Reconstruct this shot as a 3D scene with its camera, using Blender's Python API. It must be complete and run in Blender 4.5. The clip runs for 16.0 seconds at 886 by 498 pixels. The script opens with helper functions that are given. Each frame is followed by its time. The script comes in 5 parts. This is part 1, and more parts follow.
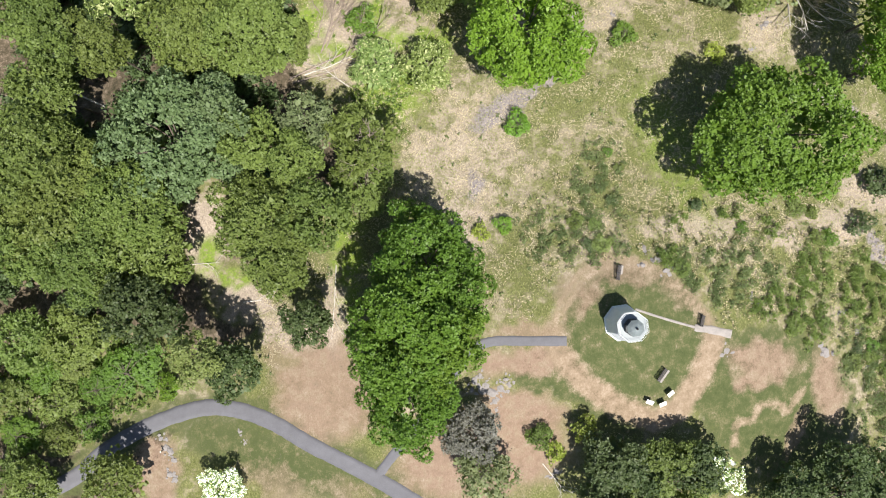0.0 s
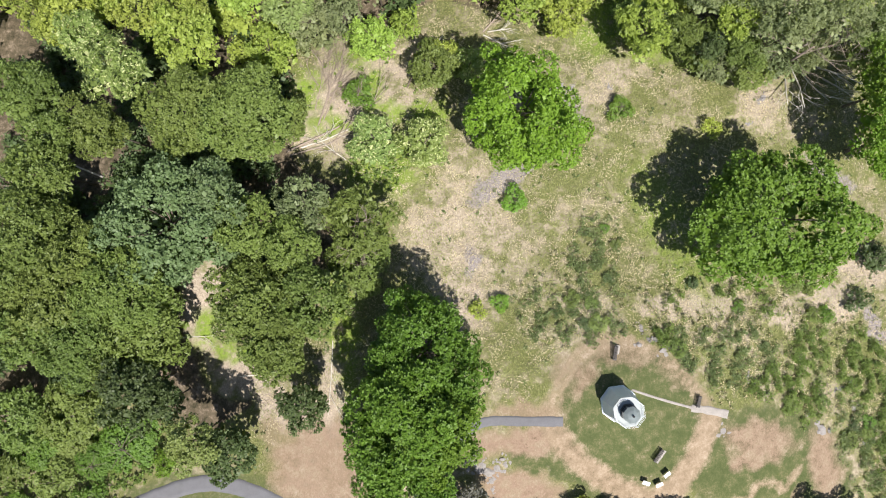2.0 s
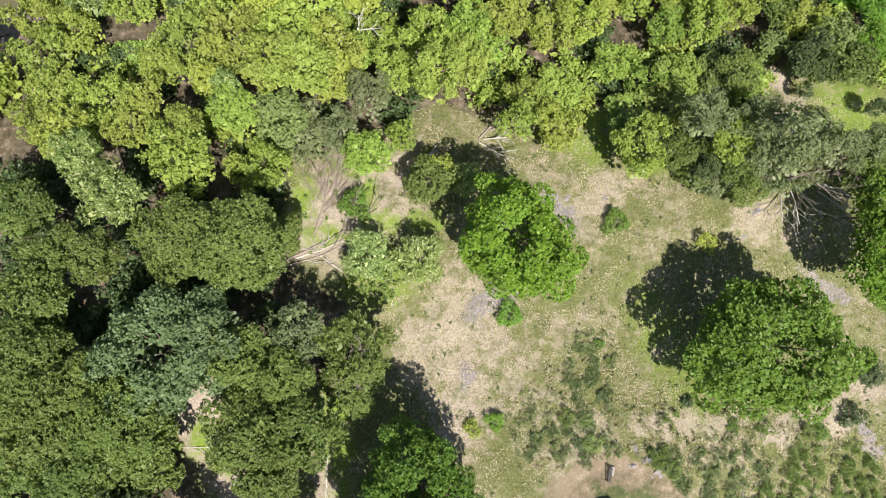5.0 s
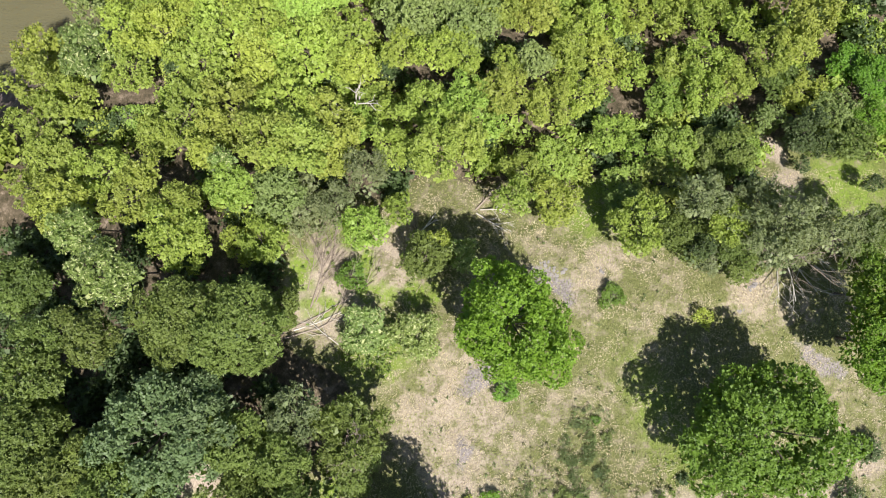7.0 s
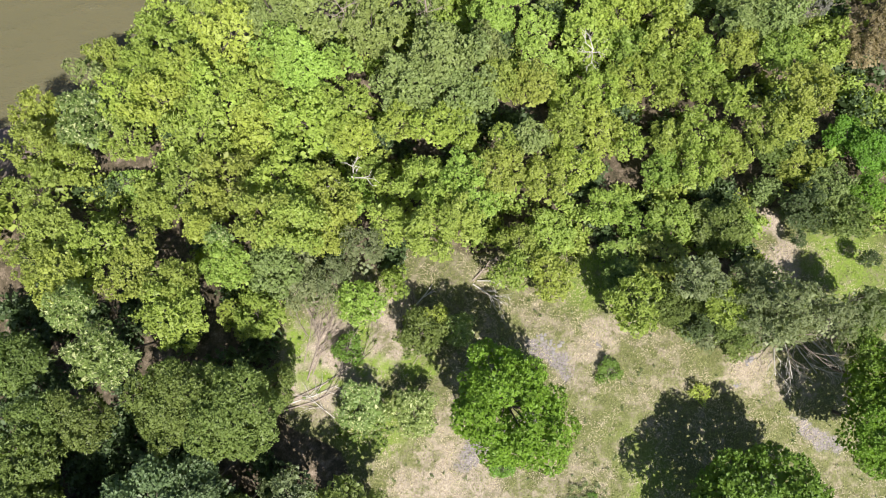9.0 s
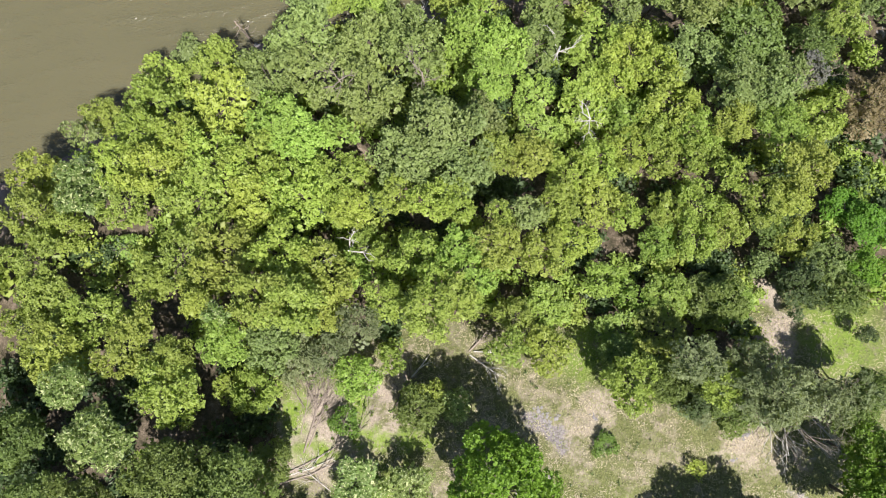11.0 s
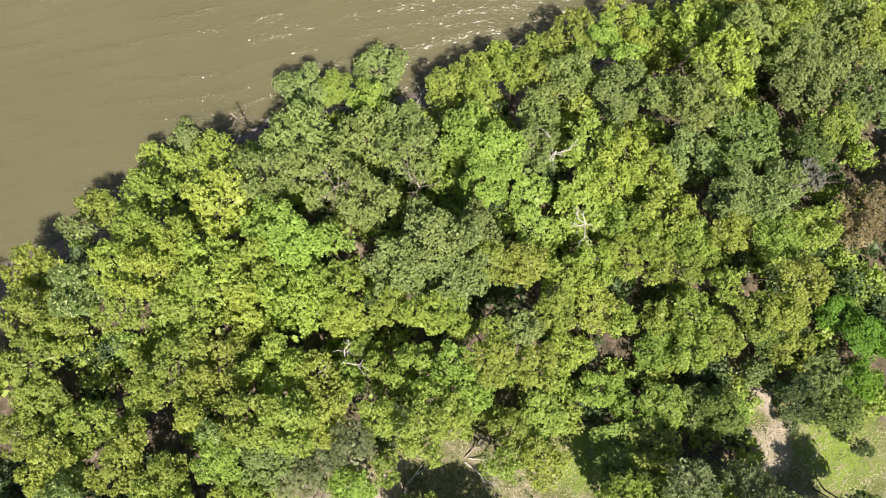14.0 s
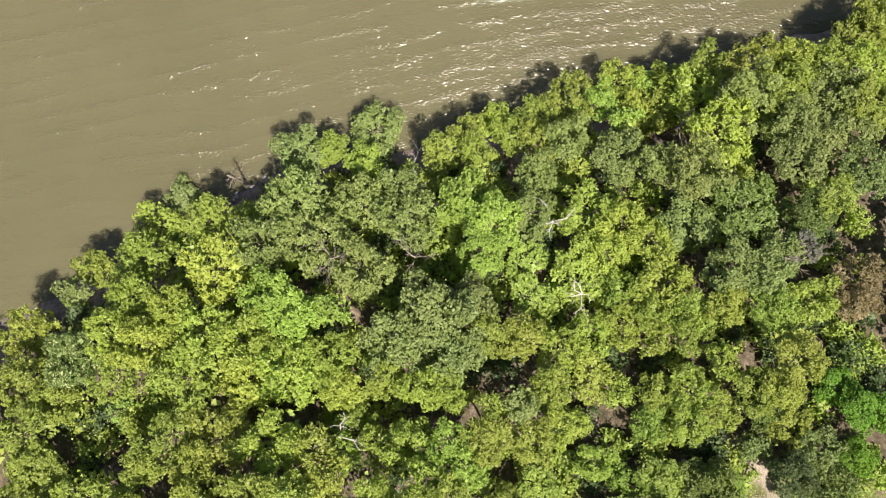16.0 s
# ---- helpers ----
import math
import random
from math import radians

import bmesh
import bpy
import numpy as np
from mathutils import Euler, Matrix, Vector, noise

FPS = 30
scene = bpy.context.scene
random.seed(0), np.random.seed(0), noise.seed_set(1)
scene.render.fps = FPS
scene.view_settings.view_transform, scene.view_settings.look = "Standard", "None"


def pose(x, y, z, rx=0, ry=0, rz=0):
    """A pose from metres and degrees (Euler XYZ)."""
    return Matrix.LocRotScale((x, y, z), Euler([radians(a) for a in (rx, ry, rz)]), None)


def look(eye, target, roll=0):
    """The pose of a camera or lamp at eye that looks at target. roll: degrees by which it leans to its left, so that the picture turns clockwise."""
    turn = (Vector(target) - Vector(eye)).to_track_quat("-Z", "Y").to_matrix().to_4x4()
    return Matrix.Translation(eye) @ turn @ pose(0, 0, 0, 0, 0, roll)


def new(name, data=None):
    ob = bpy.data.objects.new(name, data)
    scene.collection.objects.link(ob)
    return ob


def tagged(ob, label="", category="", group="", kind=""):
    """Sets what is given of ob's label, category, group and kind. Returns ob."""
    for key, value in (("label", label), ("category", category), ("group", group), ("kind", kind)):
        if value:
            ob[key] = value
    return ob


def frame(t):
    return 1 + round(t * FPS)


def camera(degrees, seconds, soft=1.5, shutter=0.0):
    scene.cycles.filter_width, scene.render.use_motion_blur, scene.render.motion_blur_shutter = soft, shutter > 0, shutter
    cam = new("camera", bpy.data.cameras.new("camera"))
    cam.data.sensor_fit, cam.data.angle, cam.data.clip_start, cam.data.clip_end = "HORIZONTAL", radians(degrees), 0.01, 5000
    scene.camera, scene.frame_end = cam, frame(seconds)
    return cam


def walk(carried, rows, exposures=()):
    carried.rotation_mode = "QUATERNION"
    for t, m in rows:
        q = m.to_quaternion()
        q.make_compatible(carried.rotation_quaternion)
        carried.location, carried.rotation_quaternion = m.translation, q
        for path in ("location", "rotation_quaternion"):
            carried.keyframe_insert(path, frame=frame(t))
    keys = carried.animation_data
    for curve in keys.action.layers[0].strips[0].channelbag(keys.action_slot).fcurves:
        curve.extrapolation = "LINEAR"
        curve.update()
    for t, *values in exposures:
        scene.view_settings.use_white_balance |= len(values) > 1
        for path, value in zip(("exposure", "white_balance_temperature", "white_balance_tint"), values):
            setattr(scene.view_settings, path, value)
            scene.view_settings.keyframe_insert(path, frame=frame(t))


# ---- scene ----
cam = camera(61.0, 16.0, soft=1.1)
METRES, EYE, TILT, LEAN, TURN = 81.5, 95.0, -90.0, 0.0, 0.0
ROWS = [
    (0.0, 0.0, 0.0, 0.0, -0.0, -0.0, 0.0),
    (0.5, 0.0013, -0.0001, 0.0313, -0.01, 0.01, -0.02),
    (1.0, 0.0022, -0.0002, 0.0621, -0.03, 0.04, -0.04),
    (1.5, 0.0033, -0.0001, 0.0927, -0.04, 0.09, -0.06),
    (2.0, 0.0045, -0.0001, 0.1236, -0.03, 0.12, -0.09),
    (2.5, 0.0056, -0.0, 0.1558, -0.04, 0.17, -0.11),
    (3.0, 0.0067, 0.0001, 0.1865, -0.06, 0.21, -0.12),
    (3.5, 0.0076, -0.0, 0.2174, -0.07, 0.25, -0.14),
    (4.0, 0.0087, -0.0001, 0.2485, -0.08, 0.26, -0.16),
    (6.5, 0.0154, -0.0024, 0.4089, -0.06, 0.19, -0.25),
    (7.0, 0.0165, -0.0028, 0.4395, -0.06, 0.22, -0.29),
    (7.5, 0.0172, -0.0031, 0.4717, -0.09, 0.26, -0.31),
    (8.0, 0.0184, -0.0035, 0.5025, -0.08, 0.28, -0.33),
    (8.5, 0.0196, -0.0038, 0.5326, -0.09, 0.33, -0.35),
    (9.0, 0.0205, -0.0038, 0.5629, -0.1, 0.38, -0.37),
    (11.5, 0.0277, -0.0038, 0.7233, -0.06, 0.32, -0.45),
    (12.0, 0.0289, -0.0037, 0.7555, -0.06, 0.36, -0.46),
    (12.5, 0.0302, -0.0036, 0.7865, -0.05, 0.37, -0.48),
    (13.0, 0.0307, -0.0037, 0.8165, -0.06, 0.43, -0.49),
    (13.5, 0.0325, -0.0037, 0.8476, -0.04, 0.45, -0.51),
    (14.0, 0.0337, -0.0037, 0.878, -0.04, 0.49, -0.53),
    (14.5, 0.0347, -0.0036, 0.9094, -0.06, 0.57, -0.55),
    (15.0, 0.0361, -0.0035, 0.9393, -0.06, 0.63, -0.56),
    (15.5, 0.0374, -0.0036, 0.9689, -0.06, 0.71, -0.58),
    (16.0, 0.0386, -0.0037, 0.9992, -0.06, 0.76, -0.6),
]
walk(cam, [(t, pose(0, 0, EYE, TILT, LEAN, TURN) @ pose(METRES * x, METRES * y, METRES * z, 90 + pitch, roll, yaw)) for t, x, y, z, yaw, pitch, roll in ROWS], exposures=[(0.0, 0.87, 6500, 10), (8.5, 0.91, 6450, 11), (11.0, 0.94, 6250, 13), (12.5, 0.96, 6300, 13), (14.0, 1.0, 6750, 12), (16.0, 1.02, 6850, 13)])

# ---- daylight: a clear summer midday, the sun high in the south-east ----
SUN_AZ, SUN_EL = math.atan2(15, -26), radians(67.5)
world = bpy.data.worlds.new("sky")
scene.world = world
world.use_nodes = True
sky = world.node_tree.nodes.new("ShaderNodeTexSky")
sky.sky_type, sky.sun_disc = "NISHITA", False
sky.sun_elevation, sky.sun_rotation = SUN_EL, SUN_AZ
background = world.node_tree.nodes["Background"]
background.inputs["Strength"].default_value = 0.063
world.node_tree.links.new(sky.outputs["Color"], background.inputs["Color"])
sun_data = bpy.data.lights.new("sun", "SUN")
sun_data.energy, sun_data.angle, sun_data.color = 5.0, radians(0.53), (1.0, 0.945, 0.885)
sun = new("sun", sun_data)
sun.matrix_world = look(Vector((math.sin(SUN_AZ) * math.cos(SUN_EL), math.cos(SUN_AZ) * math.cos(SUN_EL), math.sin(SUN_EL))) * 300, (0, 0, 0))


# ---- materials ----
def material(name):
    m = bpy.data.materials.new(name)
    m.use_nodes = True
    nt = m.node_tree
    return m, nt, nt.nodes["Principled BSDF"]


def node(nt, kind, **inputs):
    n = nt.nodes.new("ShaderNode" + kind)
    for k, v in inputs.items():
        n.inputs[k.replace("_", " ")].default_value = v
    return n


def noise_tex(nt, scale, detail=4.0, rough=0.6, coords="Object", stretch=None):
    c = nt.nodes.new("ShaderNodeTexCoord")
    n = node(nt, "TexNoise", Scale=scale, Detail=detail, Roughness=rough)
    if stretch:
        mp = nt.nodes.new("ShaderNodeMapping")
        mp.inputs["Scale"].default_value = stretch
        nt.links.new(c.outputs[coords], mp.inputs["Vector"])
        nt.links.new(mp.outputs["Vector"], n.inputs["Vector"])
    else:
        nt.links.new(c.outputs[coords], n.inputs["Vector"])
    return n.outputs["Fac"]


def ramp(nt, fac, *stops):
    r = nt.nodes.new("ShaderNodeValToRGB")
    e = r.color_ramp.elements
    while len(e) < len(stops):
        e.new(0.5)
    for el, (p, c) in zip(e, stops):
        el.position, el.color = p, (*c, 1)
    nt.links.new(fac, r.inputs["Fac"])
    return r.outputs["Color"]


def mixc(nt, fac, a, b, blend="MIX"):
    n = nt.nodes.new("ShaderNodeMix")
    n.data_type, n.blend_type = "RGBA", blend
    for sock, v in ((n.inputs["Factor"], fac), (n.inputs["A"], a), (n.inputs["B"], b)):
        if isinstance(v, (float, int)):
            sock.default_value = v
        elif isinstance(v, tuple):
            sock.default_value = (*v, 1)
        else:
            nt.links.new(v, sock)
    return n.outputs["Result"]


def maths(nt, op, a, b=0.5):
    n = nt.nodes.new("ShaderNodeMath")
    n.operation = op
    for i, v in enumerate((a, b)):
        if isinstance(v, (float, int)):
            n.inputs[i].default_value = v
        else:
            nt.links.new(v, n.inputs[i])
    return n.outputs[0]


def bumped(nt, bsdf, height, strength, distance):
    b = node(nt, "Bump", Strength=strength, Distance=distance)
    nt.links.new(height, b.inputs["Height"])
    nt.links.new(b.outputs["Normal"], bsdf.inputs["Normal"])


def plain(name, colour, rough=0.7, metal=0.0, vary=0.25, scale=3.0, bump=0.0):
    """A surface of one colour with stains at two scales."""
    m, nt, bsdf = material(name)
    big, fine = noise_tex(nt, scale), noise_tex(nt, scale * 9)
    f = maths(nt, "ADD", maths(nt, "MULTIPLY", big, 0.6), maths(nt, "MULTIPLY", fine, 0.4))
    lo, hi = tuple(c * (1 - vary) for c in colour), tuple(min(1, c * (1 + vary)) for c in colour)
    nt.links.new(ramp(nt, f, (0.3, lo), (0.7, hi)), bsdf.inputs["Base Color"])
    bsdf.inputs["Roughness"].default_value, bsdf.inputs["Metallic"].default_value = rough, metal
    if bump:
        bumped(nt, bsdf, fine, 0.6, bump)
    return m


def leaf_material(name, dark, light, tip=None, share=0.0):
    """Leaves: the colour varies from tree to tree, over the crown and from leaf to leaf; a share of them in another colour."""
    m, nt, bsdf = material(name)
    geo, info = nt.nodes.new("ShaderNodeNewGeometry"), nt.nodes.new("ShaderNodeObjectInfo")
    leaf, tree = geo.outputs["Random Per Island"], info.outputs["Random"]
    patch = noise_tex(nt, 0.55, 2.0)
    f = maths(nt, "ADD", maths(nt, "MULTIPLY", leaf, 0.3), maths(nt, "MULTIPLY", patch, 0.7))
    colour = ramp(nt, f, (0.2, dark), (0.8, light))
    hsv = nt.nodes.new("ShaderNodeHueSaturation")
    nt.links.new(colour, hsv.inputs["Color"])
    nt.links.new(maths(nt, "ADD", maths(nt, "MULTIPLY", tree, 0.022), 0.492), hsv.inputs["Hue"])
    nt.links.new(maths(nt, "ADD", maths(nt, "MULTIPLY", maths(nt, "FRACT", maths(nt, "MULTIPLY", tree, 7.3)), 0.26), 0.88), hsv.inputs["Value"])
    colour = hsv.outputs["Color"]
    if tip:
        colour = mixc(nt, maths(nt, "LESS_THAN", maths(nt, "FRACT", maths(nt, "MULTIPLY", leaf, 13.7)), share), colour, tip)
    nt.links.new(colour, bsdf.inputs["Base Color"])
    bsdf.inputs["Roughness"].default_value = 0.55
    bsdf.inputs["Specular IOR Level"].default_value = 0.3
    through_leaf = nt.nodes.new("ShaderNodeBsdfTranslucent")
    nt.links.new(mixc(nt, 1.0, colour, (0.66, 0.68, 0.25), "MULTIPLY"), through_leaf.inputs["Color"])
    both = nt.nodes.new("ShaderNodeAddShader")
    nt.links.new(bsdf.outputs[0], both.inputs[0])
    nt.links.new(through_leaf.outputs[0], both.inputs[1])
    nt.links.new(both.outputs[0], nt.nodes["Material Output"].inputs["Surface"])
    return m


LEAVES = {
    "maple": leaf_material("maple_leaves", (0.074, 0.102, 0.023), (0.126, 0.166, 0.042)),
    "wood": leaf_material("woodland_leaves", (0.136, 0.164, 0.032), (0.224, 0.264, 0.054)),
    "oak": leaf_material("oak_leaves", (0.070, 0.132, 0.012), (0.116, 0.206, 0.020)),
    "green": leaf_material("deep_green_leaves", (0.054, 0.096, 0.011), (0.092, 0.150, 0.019)),
    "light": leaf_material("light_green_leaves", (0.152, 0.190, 0.033), (0.244, 0.296, 0.056)),
    "fresh": leaf_material("fresh_green_leaves", (0.126, 0.174, 0.032), (0.220, 0.286, 0.056)),
    "moss": leaf_material("moss_green_leaves", (0.116, 0.150, 0.042), (0.196, 0.240, 0.074)),
    "lime": leaf_material("lime_green_leaves", (0.142, 0.206, 0.036), (0.224, 0.304, 0.062)),
    "yellow": leaf_material("yellow_green_leaves", (0.194, 0.222, 0.039), (0.279, 0.312, 0.064)),
    "blue": leaf_material("blue_green_leaves", (0.067, 0.096, 0.040), (0.114, 0.154, 0.065)),
    "sage": leaf_material("sage_green_leaves", (0.100, 0.130, 0.040), (0.176, 0.216, 0.072)),
    "dark": leaf_material("dark_green_leaves", (0.036, 0.056, 0.018), (0.066, 0.094, 0.034)),
    "grey": leaf_material("grey_green_leaves", (0.098, 0.120, 0.052), (0.165, 0.192, 0.090)),
    "blossom": leaf_material("blossoming_leaves", (0.094, 0.134, 0.036), (0.166, 0.218, 0.062), (0.36, 0.385, 0.19), 0.13),
    "white": leaf_material("white_blossom", (0.069, 0.110, 0.030), (0.176, 0.240, 0.090), (0.80, 0.80, 0.78), 0.46),
    "plum": leaf_material("purplish_leaves", (0.066, 0.068, 0.056), (0.150, 0.150, 0.132)),
    "brown": leaf_material("withered_leaves", (0.125, 0.106, 0.055), (0.187, 0.156, 0.078)),
}
BARK = plain("bark", (0.10, 0.08, 0.062), 0.9, vary=0.4, scale=2.0)
PALE_BARK = plain("bleached_wood", (0.47, 0.44, 0.385), 0.85, vary=0.3, scale=2.0)
GREY_BARK = plain("grey_twigs", (0.25, 0.205, 0.165), 0.9, vary=0.3, scale=2.0)


# ---- building helpers ----
def mesh_from(name, verts, faces, mat=None, smooth_shade=False):
    me = bpy.data.meshes.new(name)
    me.from_pydata([tuple(v) for v in verts], [], [tuple(f) for f in faces])
    if smooth_shade:
        me.polygons.foreach_set("use_smooth", np.ones(len(me.polygons), bool))
    if mat:
        me.materials.append(mat)
    return me


def part(name, me, parent, label="", at=None):
    ob = new(name, me)
    ob.parent = parent
    if at is not None:
        ob.matrix_local = at
    return tagged(ob, label)


def quick_mesh(name, verts, quads, mat):
    """A mesh of many quads straight from arrays."""
    me = bpy.data.meshes.new(name)
    me.vertices.add(len(verts))
    me.vertices.foreach_set("co", np.asarray(verts, np.float32).ravel())
    n = len(quads)
    me.loops.add(4 * n)
    me.loops.foreach_set("vertex_index", np.asarray(quads, np.int32).ravel())
    me.polygons.add(n)
    me.polygons.foreach_set("loop_start", np.arange(0, 4 * n, 4, dtype=np.int32))
    me.materials.append(mat)
    me.update(calc_edges=True)
    return me


def box_mesh(name, sx, sy, sz, mat, bevel=0.01, z0=0.0):
    bm = bmesh.new()
    bmesh.ops.create_cube(bm, size=1)
    bmesh.ops.scale(bm, vec=(sx, sy, sz), verts=bm.verts)
    bmesh.ops.translate(bm, vec=(0, 0, z0 + sz / 2), verts=bm.verts)
    if bevel:
        bmesh.ops.bevel(bm, geom=bm.edges[:], offset=bevel, segments=1, affect="EDGES")
    me = bpy.data.meshes.new(name)
    bm.to_mesh(me)
    bm.free()
    me.materials.append(mat)
    return me


def tube(verts, faces, points, radii, sides=6):
    """Adds a tapered limb along the points."""
    base = len(verts)
    pts = [Vector(p) for p in points]
    for i, p in enumerate(pts):
        way = (pts[min(i + 1, len(pts) - 1)] - pts[max(i - 1, 0)]).normalized()
        side = way.orthogonal().normalized()
        over = way.cross(side)
        for k in range(sides):
            a = 2 * math.pi * k / sides
            verts.append(p + (side * math.cos(a) + over * math.sin(a)) * radii[i])
    for i in range(len(pts) - 1):
        for k in range(sides):
            a, b = base + i * sides + k, base + i * sides + (k + 1) % sides
            faces.append((a, b, b + sides, a + sides))
    faces.append(tuple(base + (len(pts) - 1) * sides + k for k in range(sides)))


def smooth(a, b, x):
    k = np.clip((np.asarray(x, float) - a) / (b - a), 0, 1)
    return k * k * (3 - 2 * k)


def shore_y(x):
    """The northing of the water's edge at the easting x."""
    return np.interp(x, (-400, -78, -50, -28, 0, 20, 57, 78, 400), (-60, 68, 84, 97, 102, 106, 115, 123, 220))


def terrain(x, y):
    """Height of the ground: a knoll with the tower, falling away to the river bank."""
    x, y = np.asarray(x, float), np.asarray(y, float)
    d = shore_y(x) - y
    z = np.interp(d, (-200, -40, -6, 0, 6, 16, 26, 45, 53, 61, 70, 80, 98, 112, 145, 400),
                  (-60, -50, -46.5, -44, -38, -29.5, -25.5, -20.5, -18, -14.8, -12, -9.8, -8.2, -6, -5.2, -5))
    z = z + 4.9 * np.exp(-((x - 20) / 24) ** 2 / 2 - ((y + 10) / 15) ** 2 / 2)
    z = z - 3.0 * np.exp(-((x + 38) / 16) ** 2 / 2 - ((y + 2) / 14) ** 2 / 2) - 3.0 * smooth(36, 60, x) * smooth(40, 10, y) 
    return z
# ---- the land ----
def near_line(x, y, pts):
    """Distance from each point to a polyline."""
    best = np.full(np.shape(x), 1e9)
    for (ax, ay), (bx, by) in zip(pts, pts[1:]):
        dx, dy = bx - ax, by - ay
        k = np.clip(((x - ax) * dx + (y - ay) * dy) / (dx * dx + dy * dy), 0, 1)
        best = np.minimum(best, np.hypot(x - ax - k * dx, y - ay - k * dy))
    return best


def oval(x, y, cx, cy, rx, ry, turn=0.0, soft=0.25):
    a = radians(turn)
    u, v = (x - cx) * math.cos(a) + (y - cy) * math.sin(a), -(x - cx) * math.sin(a) + (y - cy) * math.cos(a)
    return smooth(1 + soft, 1 - soft, np.hypot(u / rx, v / ry))


def wobble(x, y, size, seed):
    """Cheap smooth noise from -1 to 1."""
    r = np.random.RandomState(seed)
    total = np.zeros(np.shape(x))
    for _ in range(9):
        a, f, p = r.uniform(0, 6.28), r.uniform(0.6, 1.8) / size, r.uniform(0, 6.28)
        total = total + np.sin(6.28 * f * (x * math.cos(a) + y * math.sin(a)) + p)
    return total / 4.5


ROAD = [(-62, -37), (-50, -31), (-45.5, -27.2), (-39.5, -23.8), (-33, -21.6), (-28, -21.6), (-22.9, -23.2), (-17.8, -26), (-12.7, -28.5), (-7.6, -31.2), (2, -37), (16, -46)]
SPUR = [(-8.6, -30.0), (-7.0, -27.8), (-5.2, -25.6), (-2, -21.5), (1.5, -16), (4, -12.9), (6.5, -11.9), (11, -11.8), (15.8, -11.75)]
TRODDEN = [(14.6, -12.9), (16.2, -15.2), (18.2, -17.2), (23, -20.6), (27.5, -22.3), (30.3, -20.8), (33, -16.5), (35, -11.5)]
RING = [(14.7, -11.2), (15.2, -7.5), (17.5, -3.8), (20.6, -1.8), (24.5, -1.6), (28.4, -3.6), (31.5, -6.2), (34, -9.3)]
TRAIL = [(44.3, 56.1), (46.1, 54.4), (48.1, 51.9), (50.4, 49.4), (51.8, 46.6), (51.8, 43.3)]
OUTLINE = [(38, -25.5), (38.2, -22.8), (40.6, -22.2), (41.4, -20.4), (44.4, -20.4), (45.4, -21.6), (47.6, -19)]


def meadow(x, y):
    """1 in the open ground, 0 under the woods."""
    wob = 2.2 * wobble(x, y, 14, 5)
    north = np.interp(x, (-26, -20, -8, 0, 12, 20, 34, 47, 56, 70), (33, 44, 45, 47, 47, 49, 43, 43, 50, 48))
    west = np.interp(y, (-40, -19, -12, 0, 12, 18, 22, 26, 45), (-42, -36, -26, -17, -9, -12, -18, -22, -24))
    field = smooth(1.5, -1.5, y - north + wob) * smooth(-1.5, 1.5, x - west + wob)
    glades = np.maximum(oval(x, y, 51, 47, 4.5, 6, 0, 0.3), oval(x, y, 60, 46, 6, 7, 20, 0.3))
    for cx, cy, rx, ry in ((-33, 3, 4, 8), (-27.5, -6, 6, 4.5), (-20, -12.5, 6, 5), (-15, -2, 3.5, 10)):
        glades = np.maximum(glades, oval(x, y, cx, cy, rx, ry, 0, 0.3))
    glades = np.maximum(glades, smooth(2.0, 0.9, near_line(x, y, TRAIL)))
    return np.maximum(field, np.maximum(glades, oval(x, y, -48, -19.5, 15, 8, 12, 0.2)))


fine_x, fine_y = np.arange(-72, 78.1, 0.6), np.arange(-42, 110.1, 0.6)
gx = np.concatenate([-np.geomspace(2500, 74, 26), fine_x, np.geomspace(80, 2500, 26)])
gy = np.concatenate([-np.geomspace(2500, 44, 28), fine_y, np.geomspace(112, 2500, 24)])
X, Y = np.meshgrid(gx, gy)
Z = terrain(X, Y)
XW, YW = X + 0.8 * wobble(X, Y, 4.5, 31) + 0.3 * wobble(X, Y, 1.6, 33), Y + 0.8 * wobble(X, Y, 4.5, 32) + 0.3 * wobble(X, Y, 1.6, 34)
rough = smooth(-3, 4, shore_y(X) - Y)
lawn = np.clip(oval(X, Y, 24.6, -11.5, 9.6, 9.4, 0, 0.08) + oval(XW, YW, 44, -20, 12.5, 9.5, -25, 0.15) + oval(XW, YW, 12.8, -16.2, 4.6, 2.6, -8, 0.3) + oval(XW, YW, 20, -20.6, 6.5, 1.3, -30, 0.4), 0, 1)
lawn = np.maximum(lawn, 0.75 * smooth(3.4, 1.6, near_line(XW, YW, ROAD)))
lawn = np.maximum(lawn, 0.9 * oval(XW, YW, -24, -28, 14, 3.6, -20, 0.4))


def worn(strength, *shape_of):
    global dry
    dry = np.maximum(dry, strength * oval(XW, YW, *shape_of))


dry = 0.55 * smooth(2.6, 0.2, near_line(XW, YW, RING))
trod = smooth(2.3, 0.9, near_line(X + 0.25 * wobble(X, Y, 2, 42), Y + 0.25 * wobble(X, Y, 2, 43), TRODDEN))
trod = np.maximum(trod, 0.72 * smooth(0.6, 0.1, np.abs(near_line(X, Y, RING) - 0.45)))
trod = np.maximum(trod, 0.75 * smooth(0.85, 0.3, near_line(X + 0.3 * wobble(X, Y, 2, 41), Y, OUTLINE)))
worn(1, 10.5, -20.8, 6.0, 2.6, -12, 0.35)
worn(1, 5, -27, 12, 6, 10, 0.3)
worn(1, 10, -14.6, 5.5, 1.9, 5, 0.35)
worn(0.9, 41.7, -14.6, 5.5, 2.6, -10, 0.4)
worn(0.9, 40, -17.5, 2.6, 1.2, -10, 0.4)
worn(0.9, 51.5, -18.5, 2.6, 5.2, 15, 0.4)
